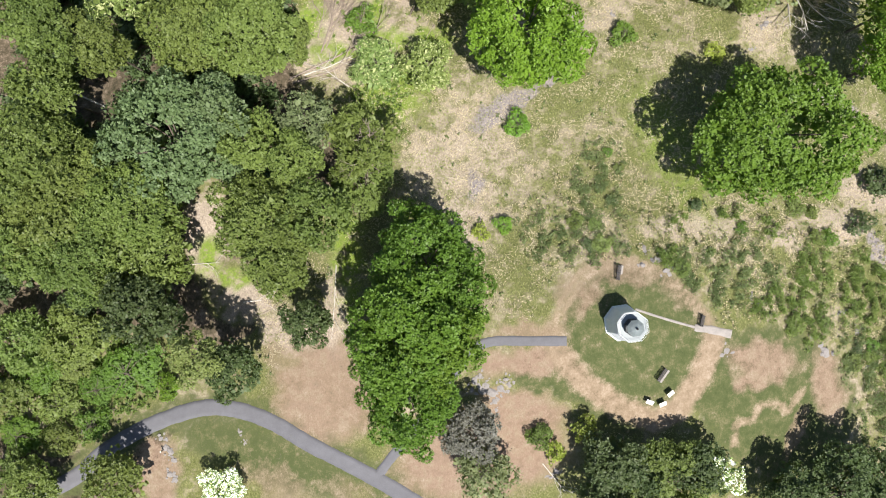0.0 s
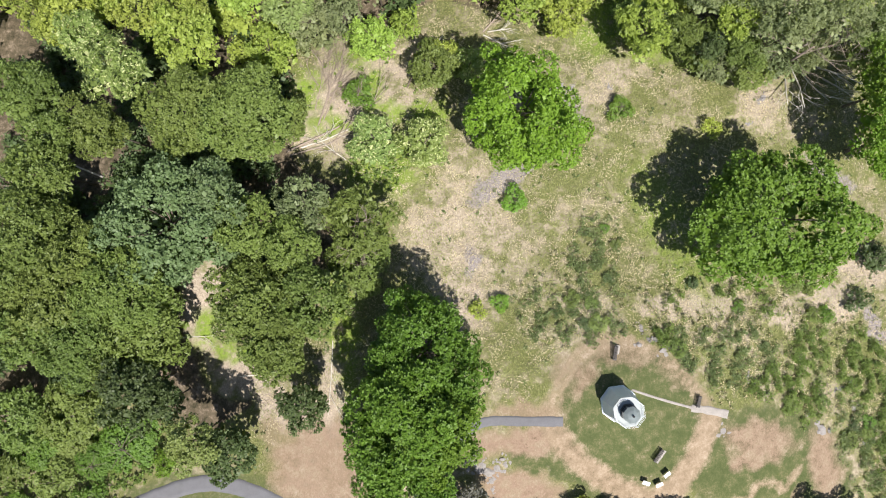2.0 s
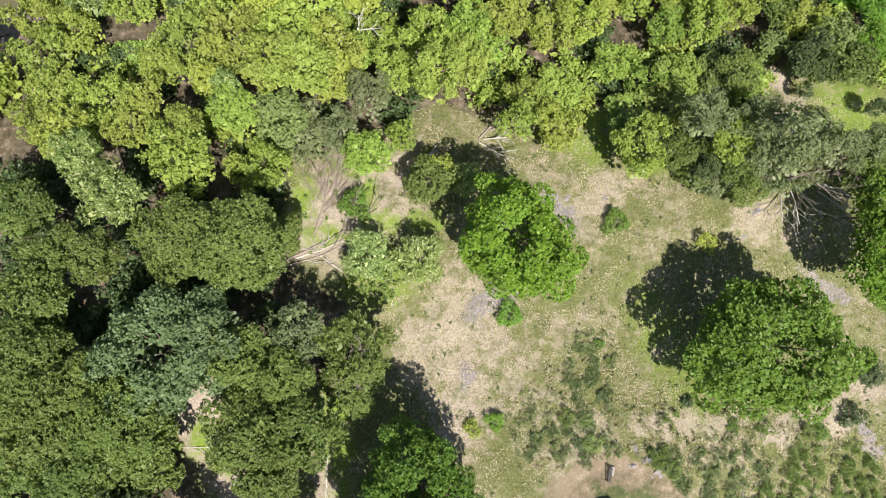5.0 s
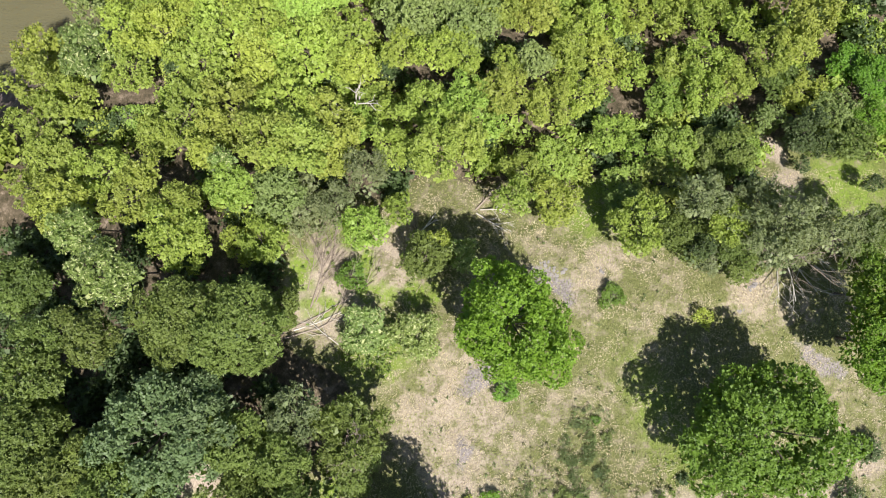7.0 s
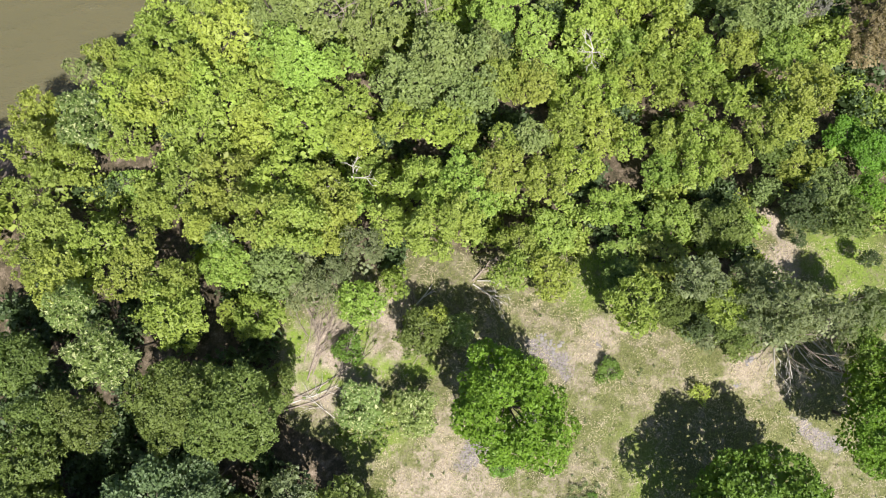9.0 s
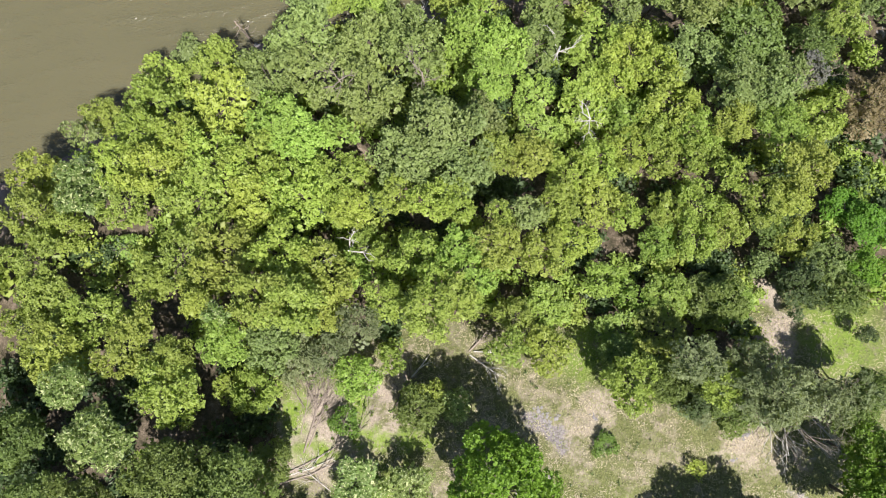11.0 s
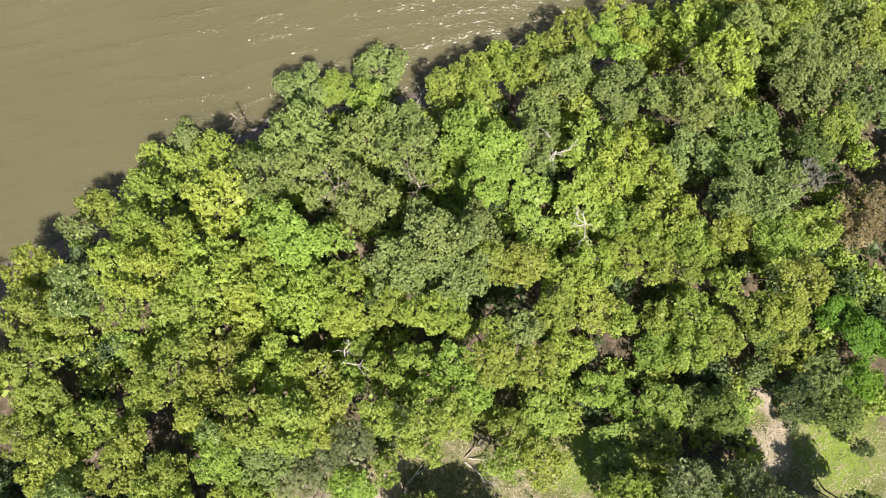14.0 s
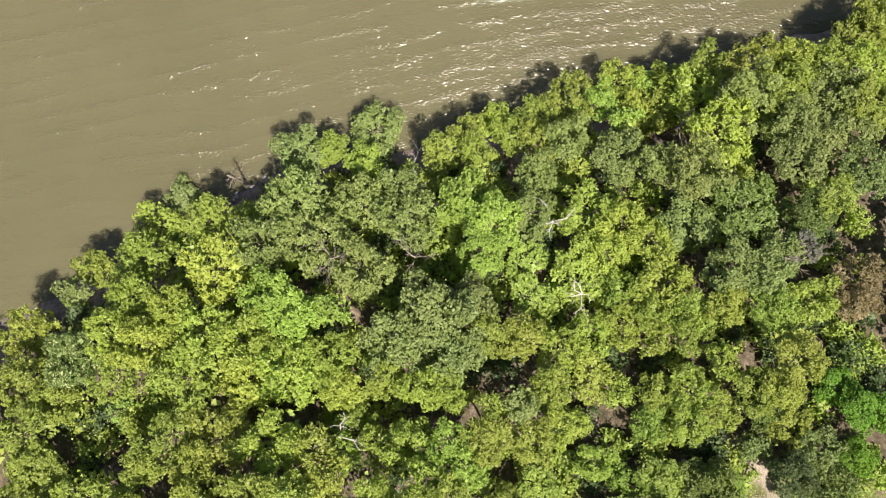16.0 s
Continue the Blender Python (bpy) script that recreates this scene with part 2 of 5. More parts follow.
worn(0.7, 47, -24.5, 1.2, 4, -20, 0.4)
worn(0.9, -15.5, -19, 7.5, 7, 0, 0.3)
worn(0.6, -20.5, -15, 5, 2.4, -20, 0.4)
worn(0.9, -38.5, -30, 3.2, 5, 10, 0.3)
worn(0.55, -22, -31.5, 6, 2.4, -25, 0.6)
worn(0.5, -12, -33, 5, 2, -25, 0.6)
worn(0.8, 10.5, -10.7, 5.5, 1.3, 2, 0.5)
worn(0.8, 18.6, -6, 3.4, 1.5, 60, 0.5)
worn(0.7, 23.5, -3.0, 4.5, 1.8, 0, 0.5)
dry = dry * (1 - 0.85 * oval(X, Y, 23.5, -11.8, 6.2, 5.8, 0, 0.12))
lush = np.maximum(oval(XW, YW, -8, 22, 5, 4.0, 0, 0.6), 0.6 * oval(XW, YW, 31, 13, 3.5, 9, 25, 0.6))
lush = np.maximum(lush, oval(XW, YW, 23.5, 42.5, 3.4, 5, -30, 0.5))
lush = np.maximum(lush, oval(XW, YW, 59, 45, 5, 6, 20, 0.5))
lush = np.maximum(lush, oval(XW, YW, -13, 0, 2.0, 9, 5, 0.5))
for cx, cy, rx, ry in ((-19, 33.5, 2.2, 3.6), (-15, 27.8, 3.6, 1.7), (-9.8, 33.8, 1.8, 2.6), (-2.5, 30, 3.6, 1.5), (-13, 38, 3, 1.8), (-8, 29.5, 3, 1.6), (-33, -1, 2, 3), (-29, -4, 3, 1.4)):
    lush = np.maximum(lush, oval(XW, YW, cx, cy, rx, ry, 0, 0.35))
lush = np.maximum(lush, 0.8 * oval(XW, YW, 34, 38, 7, 1.6, 0, 0.5))
gravel = np.maximum(oval(XW, YW, 8.5, 19.5, 5.0, 1.5, 32, 0.3), oval(XW, YW, 14.5, 23.4, 3.4, 0.8, 32, 0.4))
gravel = np.maximum(gravel, 0.7 * oval(XW, YW, 4.3, 8.6, 1.3, 2.2, 0, 0.5))
gravel = np.maximum(gravel, oval(XW, YW, 17.2, 31.5, 3.6, 1.5, -38, 0.4))
gravel = np.maximum(gravel, 0.8 * oval(XW, YW, 54, 21.0, 4.0, 1.0, -30, 0.4))
gravel = np.maximum(gravel, 0.8 * oval(XW, YW, 59.5, 0, 1.0, 3.6, 15, 0.4))
pale = 0.55 * oval(XW, YW, 4, 14, 9, 9, 0, 0.5)
for cx, cy, rx, ry in ((-13, 32, 9, 9), (-17, 26.5, 4.5, 2.2), (-3.6, 38.5, 2.2, 3.4), (-7, 35.5, 2.8, 2), (-4, 31, 3.5, 2), (53, 3, 6, 2.5), (47, 2, 5, 2), (34, 3, 8, 1.6), (58, 8, 4, 3), (3, 3, 4, 4), (50, 44, 3, 3.5), (-33, 2, 3.4, 6), (-27.5, -7, 4.5, 2.6), (-21, -11, 4, 3), (-14.5, -8, 1.6, 6)):
    pale = np.maximum(pale, oval(XW, YW, cx, cy, rx, ry, 0, 0.4))
for cx, cy, rx, ry in ((22, 30.5, 3, 5), (26, 35, 5, 2.4), (45, 30, 4, 6), (50, 27, 4, 3)):
    pale = np.maximum(pale, 0.5 * oval(XW, YW, cx, cy, rx, ry, 0, 0.6))
for cx, cy, rx, ry in ((36, -1.5, 9, 4), (50, -5, 9, 8), (58, -14, 4, 10), (17, 2, 7, 7)):
    pale = np.maximum(pale, 0.3 * oval(XW, YW, cx, cy, rx, ry, 0, 0.4))
pale = np.maximum(pale, 0.9 * smooth(2.0, 0.6, near_line(XW, YW, TRAIL)))
open_ground = meadow(X, Y)
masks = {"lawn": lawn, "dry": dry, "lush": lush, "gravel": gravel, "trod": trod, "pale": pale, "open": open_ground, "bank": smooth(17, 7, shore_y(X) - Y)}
Z = Z + rough * (0.16 * wobble(X, Y, 5, 1) + 0.45 * (1 - open_ground) * wobble(X, Y, 9, 3)) * (1 - 0.9 * np.maximum(lawn, dry)) * (np.abs(X) < 90) + 1.2 * masks["bank"] * wobble(X, Y, 6, 4) * (shore_y(X) - Y > 1)


def ground_z(x, y):
    """Height of the built ground, between the nodes of its sheet."""
    i, j = np.searchsorted(gx, x) - 1, np.searchsorted(gy, y) - 1
    a, b = (x - gx[i]) / (gx[i + 1] - gx[i]), (y - gy[j]) / (gy[j + 1] - gy[j])
    return float((Z[j, i] * (1 - a) + Z[j, i + 1] * a) * (1 - b) + (Z[j + 1, i] * (1 - a) + Z[j + 1, i + 1] * a) * b)


def ground_material():
    m, nt, bsdf = material("ground_cover")

    def mask(name):
        a = nt.nodes.new("ShaderNodeAttribute")
        a.attribute_name = name
        return a.outputs["Fac"]

    big, mid, fine, blades = noise_tex(nt, 0.11, 5, 0.65), noise_tex(nt, 0.7, 6, 0.72), noise_tex(nt, 4.2, 4, 0.75), noise_tex(nt, 8.0, 3, 0.75, stretch=(1, 0.35, 1))
    grain = maths(nt, "ADD", maths(nt, "MULTIPLY", fine, 0.5), maths(nt, "MULTIPLY", blades, 0.5))
    both = maths(nt, "ADD", maths(nt, "MULTIPLY", mid, 0.6), maths(nt, "MULTIPLY", grain, 0.4))
    straw = ramp(nt, grain, (0.32, (0.115, 0.096, 0.060)), (0.47, (0.226, 0.194, 0.132)), (0.63, (0.40, 0.352, 0.256)))
    pale_straw = ramp(nt, grain, (0.32, (0.150, 0.116, 0.088)), (0.47, (0.285, 0.236, 0.184)), (0.64, (0.46, 0.400, 0.322)))
    straw = mixc(nt, mask("pale"), straw, pale_straw)
    green = ramp(nt, grain, (0.34, (0.050, 0.060, 0.019)), (0.5, (0.112, 0.122, 0.043)), (0.64, (0.215, 0.210, 0.096)))
    share = maths(nt, "SUBTRACT", maths(nt, "ADD", maths(nt, "MULTIPLY", big, 0.6), maths(nt, "MULTIPLY", both, 1.3)), maths(nt, "MULTIPLY", mask("pale"), 0.2))
    field = mixc(nt, ramp(nt, share, (0.805, (0, 0, 0)), (0.945, (1, 1, 1))), straw, green)
    bright = ramp(nt, grain, (0.34, (0.080, 0.124, 0.018)), (0.64, (0.21, 0.288, 0.050)))
    field = mixc(nt, maths(nt, "MULTIPLY", mask("lush"), ramp(nt, both, (0.40, (0, 0, 0)), (0.50, (1, 1, 1)))), field, bright)
    turf = ramp(nt, both, (0.34, (0.044, 0.060, 0.022)), (0.50, (0.076, 0.089, 0.036)), (0.66, (0.172, 0.150, 0.085)))
    earth = ramp(nt, both, (0.34, (0.132, 0.090, 0.063)), (0.5, (0.236, 0.168, 0.124)), (0.66, (0.365, 0.285, 0.222)))
    earth = mixc(nt, maths(nt, "MULTIPLY", ramp(nt, mid, (0.46, (0, 0, 0)), (0.60, (1, 1, 1))), 0.32), earth, turf)
    trod_straw = ramp(nt, both, (0.36, (0.15, 0.112, 0.074)), (0.5, (0.238, 0.182, 0.126)), (0.64, (0.345, 0.28, 0.208)))
    stone = ramp(nt, fine, (0.36, (0.130, 0.113, 0.108)), (0.62, (0.280, 0.253, 0.238)))
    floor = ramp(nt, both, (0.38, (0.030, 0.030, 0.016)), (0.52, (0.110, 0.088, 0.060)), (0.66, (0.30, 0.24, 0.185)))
    rock = ramp(nt, both, (0.36, (0.081, 0.059, 0.049)), (0.52, (0.184, 0.145, 0.124)), (0.66, (0.302, 0.259, 0.226)))
    uneven = maths(nt, "MULTIPLY", maths(nt, "SUBTRACT", both, 0.5), 2.2)

    def zone(name, low=0.36, high=0.66):
        return ramp(nt, maths(nt, "ADD", mask(name), uneven), (low, (0, 0, 0)), (high, (1, 1, 1)))

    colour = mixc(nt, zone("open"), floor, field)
    colour = mixc(nt, zone("lawn", 0.3, 0.75), colour, turf)
    colour = mixc(nt, zone("dry", 0.15, 0.95), colour, earth)
    colour = mixc(nt, zone("trod", 0.2, 0.9), colour, trod_straw)
    colour = mixc(nt, zone("gravel", 0.2, 0.6), colour, stone)
    colour = mixc(nt, zone("bank"), colour, rock)
    nt.links.new(colour, bsdf.inputs["Base Color"])
    bsdf.inputs["Roughness"].default_value = 0.95
    bsdf.inputs["Specular IOR Level"].default_value = 0.1
    bumped(nt, bsdf, grain, 0.6, 0.16)
    return m


idx = np.arange(X.size).reshape(X.shape)
quads = np.stack([idx[:-1, :-1], idx[:-1, 1:], idx[1:, 1:], idx[1:, :-1]], -1).reshape(-1, 4)
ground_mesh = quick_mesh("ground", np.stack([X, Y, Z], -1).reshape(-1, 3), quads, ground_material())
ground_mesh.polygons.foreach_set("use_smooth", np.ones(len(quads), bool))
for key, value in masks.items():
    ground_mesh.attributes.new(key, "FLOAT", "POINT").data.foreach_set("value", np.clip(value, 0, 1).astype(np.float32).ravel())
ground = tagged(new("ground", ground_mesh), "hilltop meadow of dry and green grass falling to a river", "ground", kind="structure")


def water_material():
    m, nt, bsdf = material("river_water")
    murk = noise_tex(nt, 0.03, 4, 0.6)
    nt.links.new(ramp(nt, murk, (0.3, (0.084, 0.079, 0.043)), (0.7, (0.100, 0.092, 0.050))), bsdf.inputs["Base Color"])
    bsdf.subsurface_method = "BURLEY"
    bsdf.inputs["Subsurface Weight"].default_value = 0.7
    bsdf.inputs["Subsurface Radius"].default_value = (1.0, 0.9, 0.6)
    bsdf.inputs["Subsurface Scale"].default_value = 2.5
    bsdf.inputs["Roughness"].default_value = 0.13
    bsdf.inputs["IOR"].default_value = 1.33
    gust = noise_tex(nt, 0.10, 4, 0.7, stretch=(0.6, 1.4, 1))
    swell, ripple = noise_tex(nt, 0.35, 2, 0.5, stretch=(0.5, 1.2, 1)), noise_tex(nt, 2.4, 1, 0.5, stretch=(0.6, 1.15, 1))
    # long low wave fronts that run in to the bank
    place = nt.nodes.new("ShaderNodeTexCoord")
    turned = nt.nodes.new("ShaderNodeMapping")
    turned.inputs["Rotation"].default_value = (0, 0, radians(-102))
    nt.links.new(place.outputs["Object"], turned.inputs["Vector"])
    fronts = node(nt, "TexWave", Scale=0.085, Distortion=7.0, Detail=3.0, Detail_Scale=0.35)
    nt.links.new(turned.outputs["Vector"], fronts.inputs["Vector"])
    crest = maths(nt, "POWER", fronts.outputs["Fac"], 3.0)
    rippled = maths(nt, "MULTIPLY", ramp(nt, gust, (0.40, (0.30, 0.30, 0.30)), (0.62, (1, 1, 1))), maths(nt, "ADD", maths(nt, "MULTIPLY", crest, 0.45), 0.62))
    height = maths(nt, "ADD", maths(nt, "ADD", maths(nt, "MULTIPLY", swell, 0.25), maths(nt, "MULTIPLY", crest, 0.07)), maths(nt, "MULTIPLY", ripple, rippled))
    bumped(nt, bsdf, height, 1.0, 0.36)
    return m


wx = np.concatenate([-np.geomspace(2500, 60, 12), np.linspace(-50, 80, 14), np.geomspace(90, 2500, 12)])
wy = np.concatenate([np.linspace(-80, 130, 22), np.geomspace(140, 2500, 12)])
WX, WY = np.meshgrid(wx, wy)
widx = np.arange(WX.size).reshape(WX.shape)
water = tagged(new("water", quick_mesh("water", np.stack([WX, WY, np.full(WX.shape, -44.0)], -1).reshape(-1, 3), np.stack([widx[:-1, :-1], widx[:-1, 1:], widx[1:, 1:], widx[1:, :-1]], -1).reshape(-1, 4), water_material())),
               "murky brown-green river water with sun glints", "river", kind="structure")


def ribbon(name, pts, width, thick, mat, lift=0.03, ragged=0.05):
    """A paved strip laid over the ground along a line, with real edges."""
    fine = []
    for i in range(len(pts) - 1):
        p0, p1, p2, p3 = [Vector((*pts[min(max(i + k, 0), len(pts) - 1)], 0)) for k in (-1, 0, 1, 2)]
        steps = max(2, int((p2 - p1).length / 0.5))
        for s in range(steps):
            t = s / steps
            fine.append(0.5 * (2 * p1 + (p2 - p0) * t + (2 * p0 - 5 * p1 + 4 * p2 - p3) * t * t + (3 * p1 - p0 - 3 * p2 + p3) * t ** 3))
    fine.append(Vector((*pts[-1], 0)))
    rnd = random.Random(name)
    verts, faces = [], []
    across = 5
    for i, p in enumerate(fine):
        way = (fine[min(i + 1, len(fine) - 1)] - fine[max(i - 1, 0)]).normalized()
        side = Vector((-way.y, way.x, 0))
        half = width / 2 + rnd.uniform(-ragged, ragged)
        row = []
        for k in range(across):
            q = p + side * half * (2 * k / (across - 1) - 1)
            row.append((q.x, q.y, ground_z(q.x, q.y) + lift + 0.03 * (1 - abs(2 * k / (across - 1) - 1))))
        low = [(row[0][0], row[0][1], row[0][2] - thick)] + row + [(row[-1][0], row[-1][1], row[-1][2] - thick)]
        base = len(verts)
        verts += low
        if i:
            n = across + 2
            faces += [(base - n + k, base - n + k + 1, base + k + 1, base + k) for k in range(n - 1)]
    me = mesh_from(name, verts, faces, mat, True)
    me.flip_normals() if me.polygons[2].normal.z < 0 else None
    return new(name, me)


ASPHALT = plain("worn_asphalt", (0.112, 0.112, 0.122), 0.9, vary=0.16, scale=0.8, bump=0.01)
CONCRETE = plain("pale_concrete", (0.25, 0.23, 0.21), 0.9, vary=0.25, scale=1.5, bump=0.01)
tagged(ribbon("road", ROAD, 2.15, 0.2, ASPHALT), "narrow curving grey asphalt park path", "path", kind="structure")
tagged(ribbon("path", SPUR, 1.3, 0.2, ASPHALT, 0.024), "grey asphalt side path leading towards the tower", "path", kind="structure")
tagged(ribbon("pavement", [(24.6, -7.7), (27, -8.5), (30, -9.4), (32.4, -10.05)], 0.3, 0.12, CONCRETE, 0.03, 0.02), "thin pale concrete walk across the lawn", "path", kind="structure")
tagged(ribbon("pavement", [(32.3, -10.1), (34.5, -10.4), (37.2, -11.0)], 1.0, 0.14, CONCRETE, 0.04, 0.08), "cracked pale concrete slab walk", "path", kind="structure")


# ---- the tower ----
WHITE = plain("white_painted_stone", (0.80, 0.845, 0.90), 0.75, vary=0.08, scale=1.2, bump=0.01)
DECK = plain("pale_metal_deck", (0.245, 0.275, 0.28), 0.6, vary=0.07, scale=1.5)
BLACK_IRON = plain("black_iron", (0.02, 0.021, 0.023), 0.45, 0.3, vary=0.3, scale=4)
ROOF_METAL = plain("grey_painted_copper", (0.155, 0.182, 0.185), 0.5, 0.1, vary=0.14, scale=2.0)


def octagon(radius, z, turn=22.5):
    return [(radius * math.cos(radians(45 * k + turn)), radius * math.sin(radians(45 * k + turn)), z) for k in range(8)]


def stacked(name, rings, mat, cap=True):
    """Octagonal rings, one above the other, joined by faces."""
    verts = [v for ring in rings for v in ring]
    faces = [(8 * i + k, 8 * i + (k + 1) % 8, 8 * i + 8 + (k + 1) % 8, 8 * i + 8 + k) for i in range(len(rings) - 1) for k in range(8)]
    faces.append(tuple(range(7, -1, -1)))
    if cap:
        faces.append(tuple(8 * (len(rings) - 1) + k for k in range(8)))
    return mesh_from(name, verts, faces, mat)


def lighthouse(x, y, turn):
    root = new("lighthouse")
    root.matrix_world = pose(x, y, ground_z(x, y), 0, 0, turn) @ Matrix.Diagonal((0.95, 0.95, 1, 1))
    tagged(root, "small white octagonal stone lighthouse with a dark lantern room", "lighthouse")
    part("plinth", stacked("plinth", [octagon(2.55, -0.6), octagon(2.55, 0.22), octagon(2.45, 0.3)], WHITE), root)
    part("wall", stacked("wall", [octagon(2.42, 0.3), octagon(1.92, 4.85)], WHITE), root)
    part("cornice", stacked("cornice", [octagon(1.94, 4.8), octagon(2.0, 5.), octagon(2.02, 5.08)], WHITE), root)
    part("gallery", stacked("gallery", [octagon(2.05, 5.084), octagon(2.07, 5.14), octagon(2.05, 5.2)], DECK), root)
    lantern = part("lantern_room", stacked("lantern_room", [octagon(1.12, 5.204), octagon(1.12, 5.75), octagon(1.08, 5.8)], BLACK_IRON), root, "black iron lantern room")
    glass, nt, bsdf = material("lantern_glass")
    bsdf.inputs["Base Color"].default_value = (0.012, 0.014, 0.018, 1)
    bsdf.inputs["Roughness"].default_value = 0.06
    for k in range(8):
        a, b = radians(45 * k + 22.5), radians(45 * k + 67.5)
        p, q = Vector((1.06 * math.cos(a), 1.06 * math.sin(a), 0)), Vector((1.06 * math.cos(b), 1.06 * math.sin(b), 0))
        n = ((p + q) / 2).normalized() * 0.02
        low, high = Vector((0, 0, 5.8)), Vector((0, 0, 6.9))
        vs = [p + low, q + low, q + high, p + high]
        part("pane", mesh_from("pane", [v - n for v in vs] + [v + n for v in vs], [(0, 3, 2, 1), (4, 5, 6, 7), (0, 1, 5, 4), (2, 3, 7, 6)], glass), lantern)
        verts, faces = [], []
        tube(verts, faces, [p + low, p + high], [0.04, 0.04], 6)
        part("mullion", mesh_from("mullion", verts, faces, BLACK_IRON), lantern)
    roof = part("roof", stacked("roof", [octagon(1.1, 6.88), octagon(1.1, 6.94), octagon(0.7, 7.26), octagon(0.25, 7.48), octagon(0.1, 7.52)], ROOF_METAL), root, "low grey-green metal roof")
    verts, faces = [], []
    tube(verts, faces, [(0, 0, 7.46), (0, 0, 7.58), (0, 0, 7.66), (0, 0, 7.78), (0, 0, 7.86)], [0.09, 0.07, 0.16, 0.15, 0.05], 10)
    part("vent_ball", mesh_from("vent_ball", verts, faces, BLACK_IRON, True), roof)
    # thin rail round the gallery
    for k in range(8):
        a = radians(45 * k + 22.5)
        p = Vector((1.96 * math.cos(a), 1.96 * math.sin(a), 5.2))
        b = radians(45 * k + 67.5)
        q = Vector((1.96 * math.cos(b), 1.96 * math.sin(b), 5.2))
        verts, faces = [], []
        tube(verts, faces, [p, p + Vector((0, 0, 0.95))], [0.022, 0.022], 5)
        part("rail_post", mesh_from("rail_post", verts, faces, WHITE), root)
        for lift in (0.5, 0.95):
            verts, faces = [], []
            tube(verts, faces, [p + Vector((0, 0, lift)), q + Vector((0, 0, lift))], [0.016, 0.016], 5)
            part("rail", mesh_from("rail", verts, faces, WHITE), root)
    # door and windows
    for k, z, w, h, name in ((0, 0.35, 0.9, 1.9, "door"),):
        mid = 2.42 * math.cos(radians(22.5)) - (z + h / 2 - 0.3) * 0.102
        me = box_mesh(name, w, 0.1, h, WHITE, 0.01, -h / 2)
        part(name, me, root, "white painted plank door", at=pose(0, 0, z + h / 2, 0, 0, 45 * k + 45 - 90) @ pose(0, mid - 0.02, 0, 7, 0, 0))
    return root


lighthouse(22.85, -9.4, 8)


# ---- benches, panels ----
SLAT = plain("weathered_dark_slats", (0.045, 0.04, 0.038), 0.8, vary=0.4, scale=5)
PANEL_WHITE = plain("white_panel_face", (0.72, 0.72, 0.70), 0.5, vary=0.05, scale=3)


def bench(x, y, turn, length=1.9):
    root = new("bench")
    root.matrix_world = pose(x, y, ground_z(x, y) + 0.02, 0, 0, turn)
    tagged(root, "dark slatted park bench with a backrest on a pale slab", "bench", "benches round the tower")
    for k in range(4):
        part("seat_slat", box_mesh("seat_slat", length, 0.095, 0.035, SLAT, 0.006, 0.43), root, at=pose(0, -0.17 + 0.115 * k, 0))
    for k in range(3):
        part("back_slat", box_mesh("back_slat", length, 0.03, 0.1, SLAT, 0.006, 0.53 + 0.13 * k), root, at=pose(0, 0.27 + 0.03 * k, 0))
    for sx in (-0.42, 0, 0.42):
        part("leg", box_mesh("leg", 0.06, 0.07, 0.5, BLACK_IRON, 0.01, -0.06), root, at=pose(sx * length, -0.17, 0))
        part("leg", box_mesh("leg", 0.06, 0.07, 0.93, BLACK_IRON, 0.01, -0.06), root, at=pose(sx * length, 0.25, 0, 0, 0, 0))
        part("armrest", box_mesh("armrest", 0.06, 0.46, 0.04, BLACK_IRON, 0.01, 0.64), root, at=pose(sx * length, 0.03, 0))
    return root


def slab(x, y, turn, sx, sy, label="pale concrete slab set in the grass"):
    ob = new("slab", box_mesh("slab", sx, sy, 0.3, CONCRETE, 0.02, -0.25))
    ob.matrix_world = pose(x, y, ground_z(x, y), 0, 0, turn)
    return tagged(ob, label, "slab", "slabs under the benches")


def panel(x, y, turn):
    root = new("information_panel")
    root.matrix_world = pose(x, y, ground_z(x, y), 0, 0, turn)
    tagged(root, "white tilted information panel on two posts", "sign", "panels by the trodden path")
    part("board", box_mesh("board", 0.95, 0.66, 0.045, PANEL_WHITE, 0.008, 0), root, at=pose(0, 0, 0.86, 32, 0, 0))
    for sx in (-0.36, 0.36):
        part("post", box_mesh("post", 0.07, 0.07, 0.95, BLACK_IRON, 0.008, -0.1), root, at=pose(sx, 0.02, 0))
    return root


bench(22.6, -3.05, 82)
slab(22.9, -3.1, 82, 2.0, 0.5)
bench(28.0, -16.1, 55)
slab(28.35, -16.3, 55, 1.9, 0.5)
bench(33.2, -9.2, 78, 1.5)
panel(26.4, -19.55, -20)
panel(28.1, -19.8, 25)
panel(29.05, -18.45, 40)


# ---- trees and shrubs ----
def leaf_quads(points, normals, length, width, rnd, along=None):
    """Folded, pointed leaf sprays at the points, roughly facing along the normals."""
    n = len(points)
    tang = np.cross(normals, rnd.normal(size=(n, 3))) if along is None else along
    tang /= np.linalg.norm(tang, axis=1)[:, None] + 1e-9
    over = np.cross(normals, tang)
    ln, wd = (length * rnd.uniform(0.6, 1.3, n))[:, None], (width * rnd.uniform(0.7, 1.3, n))[:, None]
    droop = normals * ln * 0.22
    v = np.stack([points - tang * ln / 2 - droop, points + over * wd / 2, points + tang * ln / 2 - droop, points - over * wd / 2], 1)
    return v.reshape(-1, 3)


